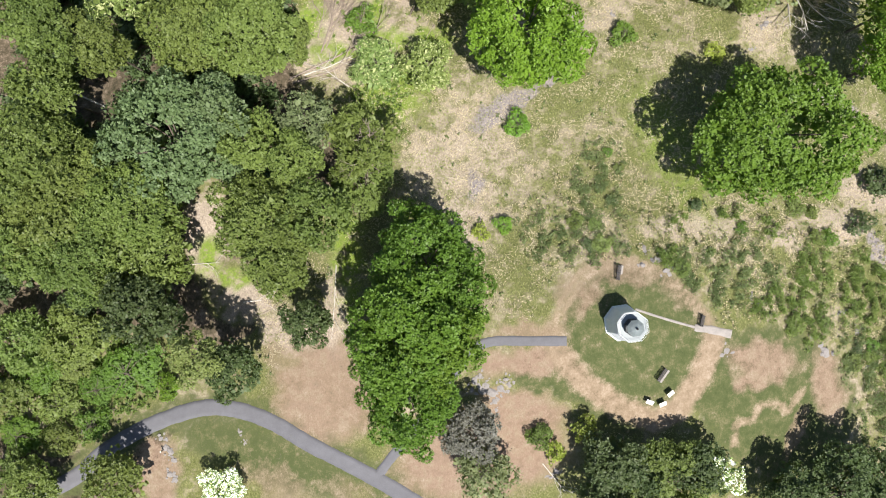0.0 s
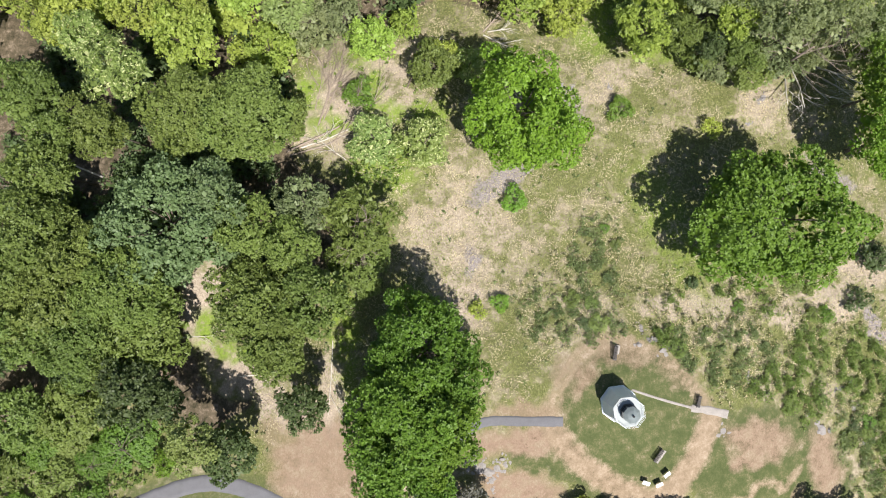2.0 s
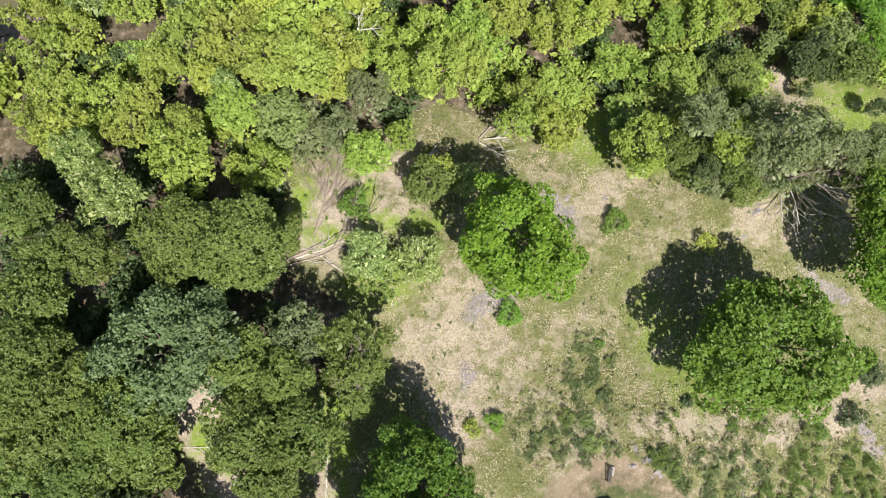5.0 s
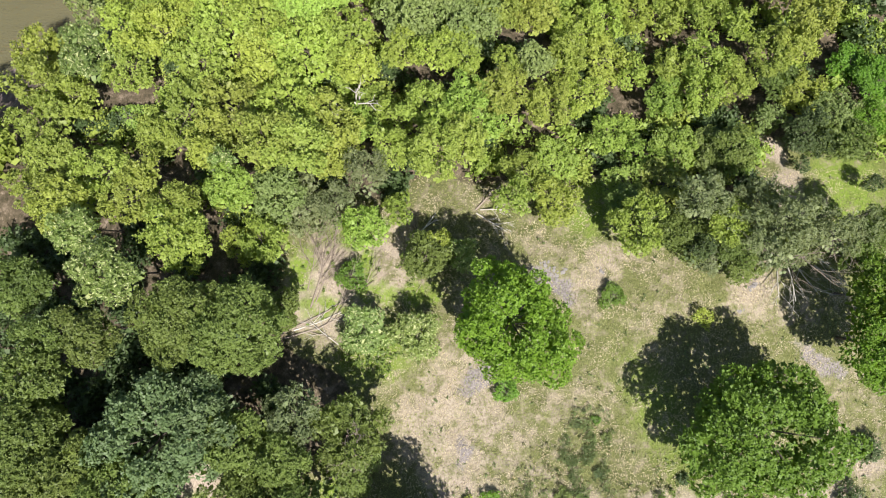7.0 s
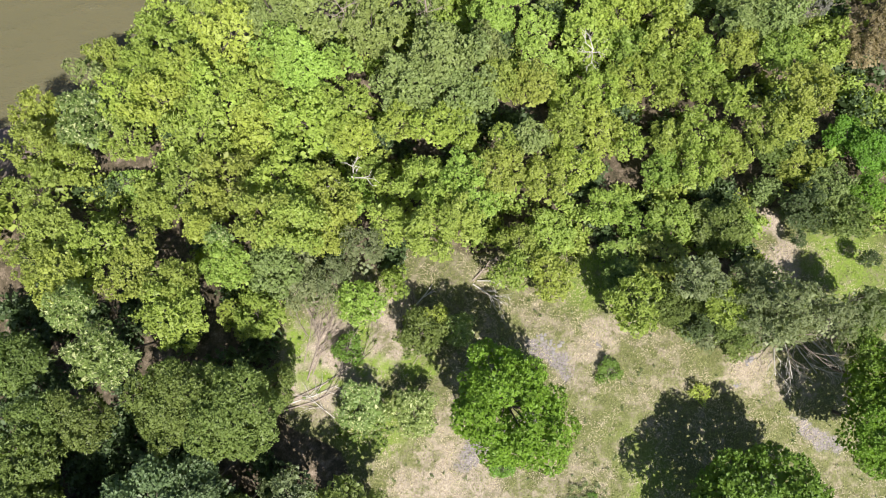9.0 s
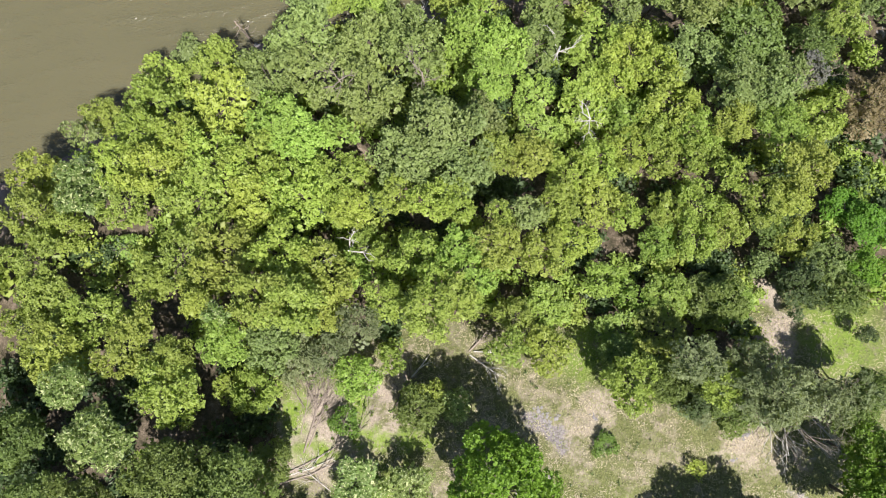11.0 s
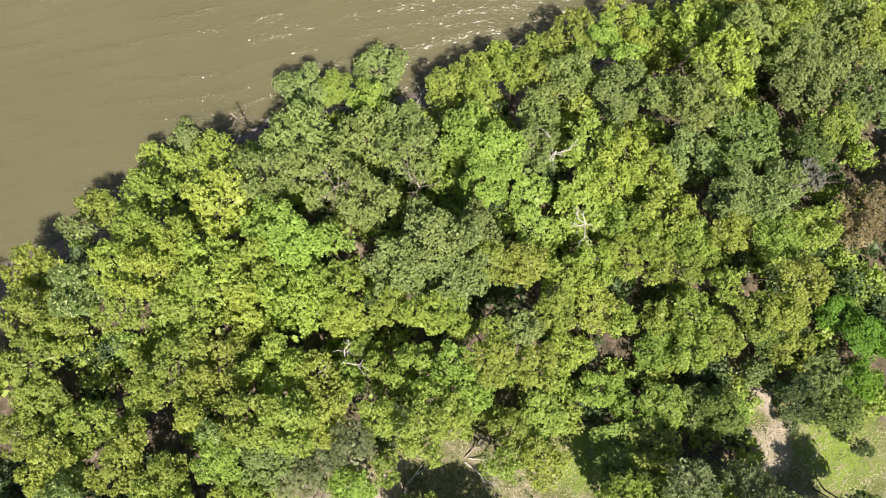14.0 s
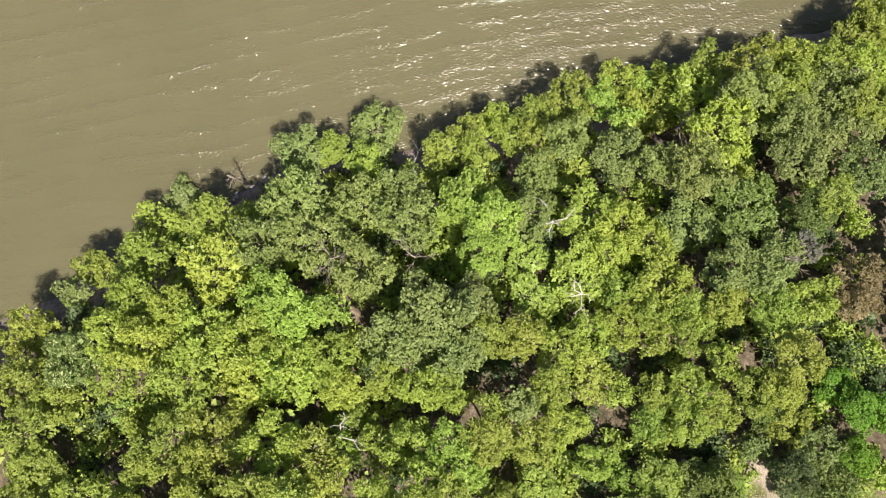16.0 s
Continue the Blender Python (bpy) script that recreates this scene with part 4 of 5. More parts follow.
plant("wood", -33.8, 42.2, 3.0, 17.0)
plant("wood", -39.1, 46.4, 2.5, 17.4)
plant("wood", -59.4, 44.8, 3.2, 10.7)
plant("wood", 9.3, 70.9, 3.1, 14.7)
plant("wood", 14.5, 70.3, 3.3, 14.2)
plant("light", 20.5, 67.8, 3.7, 10.9)
plant("light", 24.9, 70.7, 3.3, 9.4)
plant("light", 29.9, 71.8, 3.2, 9.9)
plant("wood", 34.4, 69.8, 2.7, 10.5)
plant("fresh", 38.8, 71.1, 2.8, 12.1)
plant("light", 25.4, 64.5, 3.6, 7.5)
plant("fresh", 29.8, 62.0, 2.4, 7.6)
plant("wood", 34.8, 62.3, 3.1, 10.1)
plant("fresh", 39.0, 63.4, 3.4, 11.5)
plant("fresh", 42.6, 68.2, 2.6, 13.1)
plant("wood", 46.8, 63.7, 3.3, 13.6)
plant("wood", 51.1, 68.5, 3.6, 18.6)
plant("wood", 49.3, 64.3, 2.8, 15.9)
plant("oak", 60.4, 63.3, 3.0, 6.9)
plant("oak", 63.7, 60.4, 3.3, 7.6)
plant("sage", 14.0, 62.1, 2.7, 16.6)
plant("fresh", 10.3, 61.2, 2.2, 16.8)
plant("wood", 18.5, 63.5, 3.1, 13.4)
plant("wood", 9.2, 57.4, 3.4, 17.7)
plant("wood", 15.7, 56.5, 3.3, 13.9)
plant("light", 21.0, 58.3, 3.1, 10.8)
plant("fresh", 33.1, 58.2, 2.8, 8.7)
plant("fresh", 38.2, 58.5, 3.0, 9.9)
plant("wood", 42.5, 60.3, 2.8, 10.3)
plant("sage", 47.8, 54.9, 2.5, 6.4)
plant("wood", 51.9, 58.6, 3.1, 8.7)
plant("sage", 55.7, 55.3, 3.1, 8.8)
plant("fresh", 25.2, 52.7, 2.8, 7.9)
plant("fresh", 29.2, 50.3, 2.7, 6.5)
plant("fresh", 34.2, 50.5, 3.3, 7.1)
plant("wood", 32.7, 45.8, 3.4, 5.7)
plant("maple", 40.0, 50.3, 3.6, 6.0)
plant("fresh", 42.9, 49.8, 2.9, 6.9)
plant("fresh", 17.1, 48.5, 3.5, 6.7)
plant("wood", 12.5, 47.4, 2.9, 8.7)
plant("fresh", 27.4, 45.4, 3.3, 4.9)
plant("maple", 27.5, 41.8, 3.4, 6.4)
plant("fresh", 5.7, 53.7, 3.5, 16.9)
plant("wood", 31.5, 42.0, 3.2, 7.1)
plant("fresh", 1.2, 53.4, 2.6, 18.1)
plant("fresh", 4.2, 56.7, 3.0, 16.8)
plant("oak", 60.3, 54.6, 2.9, 9.0)
plant("maple", 57.2, 50.7, 2.5, 9.7)
plant("maple", 48.5, 60.3, 2.3, 9.4)
plant("light", 16.7, 43.2, 3.3, 8.2)
plant("fresh", 11.5, 43.2, 2.7, 10.9)
plant("maple", -43.8, 9.4, 3.7, 19.0)
plant("blossom", -40.8, 32.5, 3.9, 22.0)
plant("blossom", -47.7, 38.7, 3.2, 19.0)
plant("wood", -33.6, 37.7, 4.7, 18.0)
plant("maple", -49.6, 24.5, 3.5, 18.5)
plant("maple", -53.5, 31.3, 3.3, 18.0)
plant("fresh", -38.0, 28.3, 2.1, 8.0)
plant("grey", 44.2, 39.7, 4.0, 20.0)
plant("grey", 40.2, 39.1, 3.1, 17.0)
plant("fresh", 37.9, 39.8, 2.9, 15.0)
plant("grey", 49.3, 38.5, 2.9, 18.0)
plant("dark", 35.1, 36.9, 2.2, 10.0)
plant("oak", 56.8, 24.1, 5.9, 18.0)
plant("maple", -1.0, 35.2, 3.3, 9.0)
plant("wood", 54.6, 114.8, 4.6, 16.6)
plant("light", 60.2, 113.7, 4.5, 16.1)
plant("wood", 65.4, 114.0, 4.1, 15.3)
plant("wood", 73.0, 119.9, 4.3, 14.5)
plant("light", 72.4, 113.5, 4.2, 14.7)
plant("wood", 47.6, 114.4, 3.7, 15.7)
plant("sage", 65.3, 107.9, 4.3, 15.4)
plant("wood", 56.5, 105.1, 4.2, 17.4)
plant("light", 41.7, 112.0, 3.8, 12.0)
plant("light", 36.1, 107.4, 3.4, 11.9)
plant("wood", 76.1, 123.5, 3.8, 14.3)
plant("wood", 69.9, 106.1, 3.9, 14.8)
plant("grey", 55.3, 39.2, 2.8, 14.0)
plant("grey", 34.5, 43.0, 3.3, 17.0)
plant("grey", 41.7, 43.1, 2.8, 15.0)
plant("dark", 51.7, 52.7, 3.1, 10.0)
plant("maple", 41.4, 50.0, 3.0, 9.0)
plant("grey", 43.2, 37.1, 2.7, 17.0)
plant("maple", 28.5, 40.6, 3.0, 9.0)
plant("maple", 32.5, 39.1, 2.8, 10.0)
plant("dark", -34.8, -9.2, 2.8, 13.0)
plant("dark", -36.8, -6.7, 2.7, 17.0)
# small dark tree added in place of a stump and its dark shadow
plant("dark", 60.6, 45.5, 1.4, 5.0)
plant("maple", 53.5, 51.0, 2.1, 8.0)
# dark crown added where a round shadow lies on the glade
plant("dark", 52.1, 48.6, 1.3, 4.5)
plant("fresh", -23.4, 37.3, 3.5, 11.0)
plant("fresh", -9.5, 39.3, 3.4, 10.0)
plant("grey", -18.1, 41.8, 4.1, 11.0)
plant("sage", -20.9, 44.0, 3.6, 14.0)
plant("grey", -13.4, 42.4, 3.0, 11.0)
plant("grey", 37.9, 35.4, 2.9, 6.0)
plant("maple", 41.7, 34.2, 2.8, 6.0)
plant("grey", 44.8, 35.4, 2.7, 6.0)
plant("maple", 35.7, 37.5, 2.6, 6.0)
plant("grey", 47.5, 35.3, 2.4, 7.0)
plant("grey", 50.1, 36.9, 2.9, 9.0)
plant("grey", 53.8, 37.0, 2.9, 9.0)
plant("maple", 40.0, 37.3, 2.9, 9.0)
plant("grey", 43.8, 38.4, 2.8, 8.0)
plant("oak", 56.3, 30.3, 4.6, 17.0)
plant("maple", 55.0, 35.0, 2.9, 13.0)
plant("maple", 56.7, 39.2, 2.8, 13.0)
plant("fresh", -5.0, 42.1, 2.3, 8.0)
plant("light", 12.3, 104.9, 3.4, 13.8)
plant("wood", 7.4, 102.4, 3.2, 13.9)
plant("wood", 18.4, 105.8, 3.2, 14.6)


# ---- undergrowth between the trees, and the woods further off ----
def mass(name, rows, mat, label, trunks=True):
    """Many plants that nobody could count, as one sheet of leaves with plain stems."""
    out = []
    for style, size, variant, x, y, r, h, turn in rows:
        me = shape(style, size, variant)[0]
        co = np.empty(len(me.vertices) * 3, np.float32)
        me.vertices.foreach_get("co", co)
        co = co.reshape(-1, 3)
        r0, tall, clear = SIZES[size][:3]
        k, c, s = r / r0, math.cos(turn), math.sin(turn)
        z = ground_z(x, y)
        up_by = h / (tall + clear)
        out.append(np.stack([(co[:, 0] * c - co[:, 1] * s) * k + x, (co[:, 0] * s + co[:, 1] * c) * k + y, (co[:, 2] + (clear if trunks else -0.15 * tall)) * up_by + z], 1))
        if trunks:
            a = np.arange(6) * math.pi / 3
            for i in range(6):
                b = a[(i + 1) % 6]
                out.append(np.array([(x + 0.2 * math.cos(a[i]), y + 0.2 * math.sin(a[i]), z - 0.5), (x + 0.2 * math.cos(b), y + 0.2 * math.sin(b), z - 0.5),
                                     (x + 0.08 * math.cos(b), y + 0.08 * math.sin(b), z + h * 0.7), (x + 0.08 * math.cos(a[i]), y + 0.08 * math.sin(a[i]), z + h * 0.7)]))
    v = np.concatenate(out)
    return tagged(new(name, quick_mesh(name, v, np.arange(len(v)).reshape(-1, 4), LEAVES[mat])), label, name, kind="stuff")


standing = [(o.location.x, o.location.y, o.scale.x * (8.5 if o.scale.x > 0.61 else 4.6)) for o in scene.objects if o.name.split(".")[0] in ("tree", "shrub")]
GAPS = [(44.3, 56.1, 2.2), (46.1, 54.4, 2.2), (48.1, 51.9, 2.2), (50.4, 49.4, 2.2), (51.8, 46.6, 2.2), (51.8, 43.3, 2.2), (-50.8, 60.1, 3.6), (29.1, 56.6, 3.3), (50.4, 50.9, 4.6), (59.0, 45.3, 5.3), (22.7, 48.5, 2.1), (-11.5, 63.5, 1.8), (-3.0, 60.6, 2.0), (2.0, 90.8, 2.6), (-41.5, 84.5, 2.1), (-16.5, 96.3, 1.9), (39.5, 94.1, 2.8), (63.7, 72.8, 2.1), (-34.8, 94.2, 2.2), (72.2, 92.6, 2.7), (-48.9, 20.6, 3.0), (-47.1, 24.5, 2.1), (-34.7, 4.9, 4.5), (-35.1, 0.1, 4.5), (-31.0, -6.2, 5.6), (-24.5, -4.6, 3.6), (-21.3, 28.3, 3.3), (-17.6, 11.1, 2.5), (-14.9, -3.0, 3.2), (-27.3, -11.5, 4.0), (-21.6, -12.9, 5.5), (-1.8, 37.9, 3.8), (36.0, 43.7, 5.0), (61.0, 66.7, 3.5), (-57.5, -5.5, 3.3), (-43.2, 32.1, 2.2)]
fill = random.Random(11)
low, far = {"wood": [], "dark": [], "fresh": []}, {"maple": [], "wood": []}
for _ in range(5200):
    x, y = fill.uniform(-88, 94), fill.uniform(-46, 118)
    inside = abs(x - 2) < 66
    if (inside and y < 28 and x > -20) or shore_y(x) - y < 3 or float(meadow(np.float64(x), np.float64(y))) > 0.2 or (y < -6 and abs(x) < 62) or near_line(np.array(x), np.array(y), ROAD) < 4:
        continue
    if inside and any(math.hypot(x - a, y - b) < c * 0.7 for a, b, c in GAPS):
        continue
    r = fill.uniform(1.9, 3.2) if inside else fill.uniform(4.4, 6.0)
    if any(math.hypot(x - a, y - b) < (0.25 * c + r * 0.42 if inside else 0.45 * c + r * 0.95) for a, b, c in standing):
        continue
    standing.append((x, y, r))
    if inside:
        low[fill.choice(("wood", "dark", "fresh") if y > 40 else ("dark",))].append(("brush", "s", fill.randrange(2), x, y, r, r * 1.3 + fill.uniform(0.5, 3.0), fill.uniform(0, 6)))
    else:
        far[fill.choice(("maple", "wood"))].append(("brush", "s", fill.randrange(2), x, y, r, r * 2.0 + 3.0, fill.uniform(0, 6)))
for mat, rows in low.items():
    mass("undergrowth", rows, mat, "low green undergrowth between the taller trees", False)
for mat, rows in far.items():
    mass("woods", rows, mat, "continuous green woods covering the hillside")


# single bushes in the thickets of the hilltop
bush = random.Random(29)
spots = []
while len(spots) < 24:
    x, y = bush.uniform(12, 64), bush.uniform(-24, 14)
    here = patchy(np.float64(x), np.float64(y), ((20.3, 7, 3.4, 7.5, -12), (34.5, -3.6, 5, 3, -35), (49, -6, 5.5, 6.5, 0), (57, -8, 4, 9, 0), (61, -22, 3.5, 9, 8), (46, 3, 7, 3, 0), (34, 5, 5, 2, 0)), 3.0, 8, 0.4)
    if here > 0.5 and all(math.hypot(x - a, y - b) > 1.7 for a, b in spots):
        spots.append((x, y))
        r = bush.uniform(0.6, 1.3)
        plant(bush.choice(("maple", "maple", "dark", "green", "maple")), round(x, 1), round(y, 1), r, r * bush.uniform(1.0, 1.5))


# ---- fallen and dead wood ----
def bough_tree(verts, faces, start, way, length, radius, depth, rnd, sweep=0.5):
    """A bare limb that forks into thinner ones."""
    way = way.normalized()
    bend = Vector((rnd.uniform(-1, 1), rnd.uniform(-1, 1), rnd.uniform(-0.3, 0.6))) * 0.18
    mid = start + way * length * 0.5 + bend * length * 0.3
    end = start + (way + bend).normalized() * length
    tube(verts, faces, [start, mid, end], [radius, radius * 0.75, radius * 0.45], 5)
    if depth:
        for _ in range(3 if depth > 1 else 2):
            turn = Vector((rnd.uniform(-1, 1), rnd.uniform(-1, 1), rnd.uniform(-0.5, 0.9))) * sweep
            a = mid.lerp(end, rnd.uniform(0.1, 1.0))
            bough_tree(verts, faces, a, way + turn, length * rnd.uniform(0.5, 0.75), radius * 0.5, depth - 1, rnd, sweep)


def standing_dead(x, y, h, seed, mat=PALE_BARK, reach=2.2, limb=0.065, label="leafless bleached dead tree standing among the woods"):
    rnd = random.Random(seed)
    root = new("dead_tree")
    root.location = (x, y, ground_z(x, y))
    tagged(root, label, "dead tree", "bare dead trees")
    verts, faces = [], []
    tube(verts, faces, [(0, 0, -0.5), (0.1, 0.05, h * 0.5), (0.0, 0.15, h * 0.95)], [0.24, 0.18, 0.1], 7)
    part("trunk", mesh_from("trunk", verts, faces, mat, True), root)
    a = rnd.uniform(0, 6.28)
    for k in range(rnd.randint(5, 7)):
        a += rnd.uniform(0.5, 1.9)
        verts, faces = [], []
        bough_tree(verts, faces, Vector((0.05, 0.1, h * rnd.uniform(0.55, 0.95))), Vector((math.cos(a), math.sin(a), rnd.uniform(0.3, 1.5))), reach * rnd.uniform(0.4, 1.1), limb, 3 if mat is GREY_BARK else 2, rnd, 0.75)
        part("limb", mesh_from("limb", verts, faces, mat, True), root)
    return root


def fallen_tree(x0, y0, x1, y1, radius, seed, mat=PALE_BARK, forks=5, lift=0.25, label="bleached bare tree or limb, fallen on or drooping to the dry ground"):
    """A trunk lying from its butt to its top, with limbs towards the top."""
    rnd = random.Random(seed)
    root = new("fallen_tree")
    z0, z1 = ground_z(x0, y0), ground_z(x1, y1)
    root.location = (x0, y0, z0)
    tagged(root, label, "fallen tree", "fallen dead trees")
    tip = Vector((x1 - x0, y1 - y0, z1 - z0 + lift))
    low = Vector((0, 0, radius * 0.7))
    bend = Vector((-tip.y, tip.x, 0)) * rnd.uniform(-0.06, 0.06)
    verts, faces = [], []
    tube(verts, faces, [low, low + tip * 0.5 + bend, low + tip], [radius, radius * 0.75, radius * 0.3], 7)
    part("trunk", mesh_from("trunk", verts, faces, mat, True), root)
    for k in range(forks):
        f = rnd.uniform(0.3, 0.95)
        side = Vector((-tip.y, tip.x, 0)).normalized() * rnd.choice((-1, 1)) * rnd.uniform(0.3, 0.9)
        verts, faces = [], []
        bough_tree(verts, faces, low + tip * f + bend * (1 - abs(2 * f - 1)), tip.normalized() + side + Vector((0, 0, rnd.uniform(0.0, 0.3))), tip.length * rnd.uniform(0.22, 0.4), radius * 0.42, 2, rnd, 0.5)
        part("limb", mesh_from("limb", verts, faces, mat, True), root)
    return root


fallen_tree(-17.3, 27.8, -15.5, 37.5, 0.13, 1, GREY_BARK, 16)
fallen_tree(-16.6, 28.6, -13.9, 36.8, 0.10, 12, GREY_BARK, 12)
fallen_tree(-17.9, 30.2, -17.0, 37.9, 0.09, 13, GREY_BARK, 12)
fallen_tree(-17.5, 33.8, -19.5, 37.0, 0.072, 2, GREY_BARK, 7)
fallen_tree(-21.6, 24.0, -8.4, 31.6, 0.16, 3, GREY_BARK, 4)
fallen_tree(-21.2, 23.4, -11.0, 27.6, 0.14, 14, GREY_BARK, 4)
fallen_tree(-19.6, 24.6, -12.8, 27.3, 0.115, 4, PALE_BARK, 4)
fallen_tree(-13.1, 22.7, -17.7, 26.2, 0.086, 5, PALE_BARK, 5)
fallen_tree(-4.8, 33.4, -2.0, 38.4, 0.15, 6, BARK, 6)
fallen_tree(-2.3, 38.1, 0.4, 41.5, 0.144, 7, PALE_BARK, 2)
fallen_tree(6.2, 42.0, 8.8, 45.1, 0.144, 8, GREY_BARK, 9, 1.2)
fallen_tree(6.3, 41.5, 10.5, 38.8, 0.122, 9, PALE_BARK, 8, 1.0)
fallen_tree(6.9, 42.0, 10.2, 42.0, 0.115, 10, PALE_BARK, 6, 1.4)
fallen_tree(-2.4, 29.9, -1.1, 32.1, 0.05, 11, GREY_BARK, 2)
# pale bare limbs drooping from the grey trees, built as raised fallen trunks
fallen_tree(49.2, 35.8, 49.0, 29.4, 0.12, 20, PALE_BARK, 4, 4.0)
fallen_tree(50.3, 35.4, 52.2, 30.2, 0.12, 21, PALE_BARK, 4, 4.0)
fallen_tree(51.2, 36.6, 56.5, 31.8, 0.12, 22, PALE_BARK, 4, 4.0)
fallen_tree(52.7, 35.8, 58.1, 31.8, 0.12, 23, PALE_BARK, 4, 4.0)
fallen_tree(53.4, 34.2, 55.8, 30.6, 0.12, 24, PALE_BARK, 4, 4.0)
fallen_tree(48.3, 34.2, 46.6, 29.8, 0.12, 25, PALE_BARK, 4, 4.0)
fallen_tree(-48.9, 20.6, -55.9, 23.8, 0.144, 30, PALE_BARK, 3, 5.0)
fallen_tree(-27.6, -7.3, -22.0, -6.1, 0.086, 31, PALE_BARK, 2)
fallen_tree(-25.4, -9.2, -21.9, -6.9, 0.072, 32, GREY_BARK, 2)
fallen_tree(-14.5, -2.2, -14.8, -12.0, 0.072, 33, PALE_BARK, 3)
fallen_tree(-37.1, -2.3, -31.3, -1.9, 0.072, 34, PALE_BARK, 3)
fallen_tree(13.0, -28.0, 16.0, -31.8, 0.072, 35, PALE_BARK, 6)
fallen_tree(-54.1, -9.4, -55.5, -11.7, 0.072, 36, PALE_BARK, 5, 5.0)
fallen_tree(-16.4, 95.6, -12.8, 101.3, 0.086, 40, PALE_BARK, 7, 3.0)
fallen_tree(-37.0, 93.7, -34.1, 97.1, 0.072, 41, GREY_BARK, 9, 1.5)
fallen_tree(-2.6, 97.0, -0.7, 102.3, 0.086, 42, PALE_BARK, 4, 3.0)
fallen_tree(37.2, 94.2, 40.3, 93.1, 0.086, 43, PALE_BARK, 4, 1.0)
standing_dead(-10.9, 56.4, 12.0, 1, PALE_BARK, 3.2, 0.12)
standing_dead(19.5, 87.1, 12.2, 2, PALE_BARK, 3.0, 0.09)
standing_dead(24.0, 76.3, 8.8, 3, PALE_BARK, 2.8, 0.09)
standing_dead(-1.6, 93.3, 15.7, 4, PALE_BARK, 2.6, 0.085)
standing_dead(-13.0, 81.2, 16.0, 5, GREY_BARK, 3.0, 0.09)
standing_dead(55.2, 83.0, 12.1, 6, GREY_BARK, 3.4, 0.065)
standing_dead(53.9, 81.8, 12.4, 7, GREY_BARK, 3.0, 0.09)
standing_dead(-0.9, 81.6, 18.4, 8, GREY_BARK, 3.0, 0.065)
standing_dead(41.9, 103.7, 16.3, 9, GREY_BARK, 2.6, 0.085)
standing_dead(-9.8, 10.6, 13, 10, GREY_BARK, 2.2, 0.065)
standing_dead(-9.0, 13.6, 14, 11, GREY_BARK, 1.8, 0.065)
standing_dead(46.4, 35.3, 13, 13, GREY_BARK, 4.5, 0.065)
standing_dead(51.9, 37.5, 12, 14, GREY_BARK, 4.0, 0.065)
standing_dead(43.0, 38.9, 12, 15, GREY_BARK, 3.5, 0.065)
standing_dead(-56.3, 18.9, 12, 16, GREY_BARK, 2.5, 0.065)
standing_dead(-33.2, 95.0, 13.9, 17, GREY_BARK, 1.3, 0.065)

# ---- stones ----
STONE = plain("weathered_stone", (0.215, 0.20, 0.19), 0.9, vary=0.35, scale=1.1, bump=0.05)


def stone_mesh(seed):
    """An angular weathered lump of rock, about 1 m in radius."""
    rnd = random.Random(seed)
    bm = bmesh.new()
    bmesh.ops.create_icosphere(bm, subdivisions=2, radius=1)
    off = Vector((rnd.uniform(0, 50), rnd.uniform(0, 50), rnd.uniform(0, 50)))
    cuts = [(Vector((rnd.uniform(-1, 1), rnd.uniform(-1, 1), rnd.uniform(-0.4, 1))).normalized(), rnd.uniform(0.45, 0.8)) for _ in range(7)]
    for v in bm.verts:
        v.co = v.co * (1 + 0.25 * noise.noise(v.co * 1.6 + off))
        for n, d in cuts:
            over = v.co.dot(n) - d
            if over > 0:
                v.co = v.co - n * over * 0.9
        v.co = v.co * (1 + 0.07 * noise.noise(v.co * 5 + off))
    me = bpy.data.meshes.new("stone")
    bm.to_mesh(me)
    bm.free()
    me.materials.append(STONE)
    return me


STONE_SHAPES = [stone_mesh(k) for k in range(8)]


def outcrop(x, y, size, seed, flat=0.5):
    """A broken outcrop: one larger stone and smaller ones about it, bedded in the ground."""
    rnd = random.Random(seed)
    root = new("rock_outcrop")
    z = ground_z(x, y)
    root.location = (x, y, z)
    tagged(root, "pale grey broken rock outcrop bedded in the ground", "rock", "rock outcrops on the hill")
    for k in range(6):
        r = size * (rnd.uniform(0.55, 0.75) if k == 0 else rnd.uniform(0.16, 0.42))
        a, d = rnd.uniform(0, 6.28), 0 if k == 0 else size * rnd.uniform(0.45, 1.15)
        px, py = d * math.cos(a), d * math.sin(a)
        f = flat * rnd.uniform(0.6, 1.1)
        part("stone", rnd.choice(STONE_SHAPES), root, at=Matrix.LocRotScale((px, py, ground_z(x + px, y + py) - z + r * f * 0.25), Euler((rnd.uniform(-0.2, 0.2), rnd.uniform(-0.2, 0.2), rnd.uniform(0, 6.28))), (r, r * rnd.uniform(0.5, 1.0), r * f)))
    return root


outcrop(51.1, -13.9, 1.16, 0, 0.35)
outcrop(40.9, -7.1, 0.73, 1, 0.4)
outcrop(39.9, -6.2, 0.57, 2, 0.4)
outcrop(27.9, -1.5, 0.89, 3, 0.5)
outcrop(28.9, -2.8, 1.12, 4, 0.25)
outcrop(26.2, 0.1, 0.73, 5, 0.6)
outcrop(25.8, -2.1, 0.56, 6, 0.6)
outcrop(56.2, -11.0, 0.84, 7, 0.35)
outcrop(53.9, -8.5, 0.75, 8, 0.4)
outcrop(57.6, -15.9, 0.68, 9, 0.4)
outcrop(49.2, -11.6, 0.66, 10, 0.35)
outcrop(36.6, -13.2, 0.88, 11, 0.15)
outcrop(34.7, -0.3, 0.49, 12, 0.4)
outcrop(4.1, -17.1, 1.05, 13, 0.3)
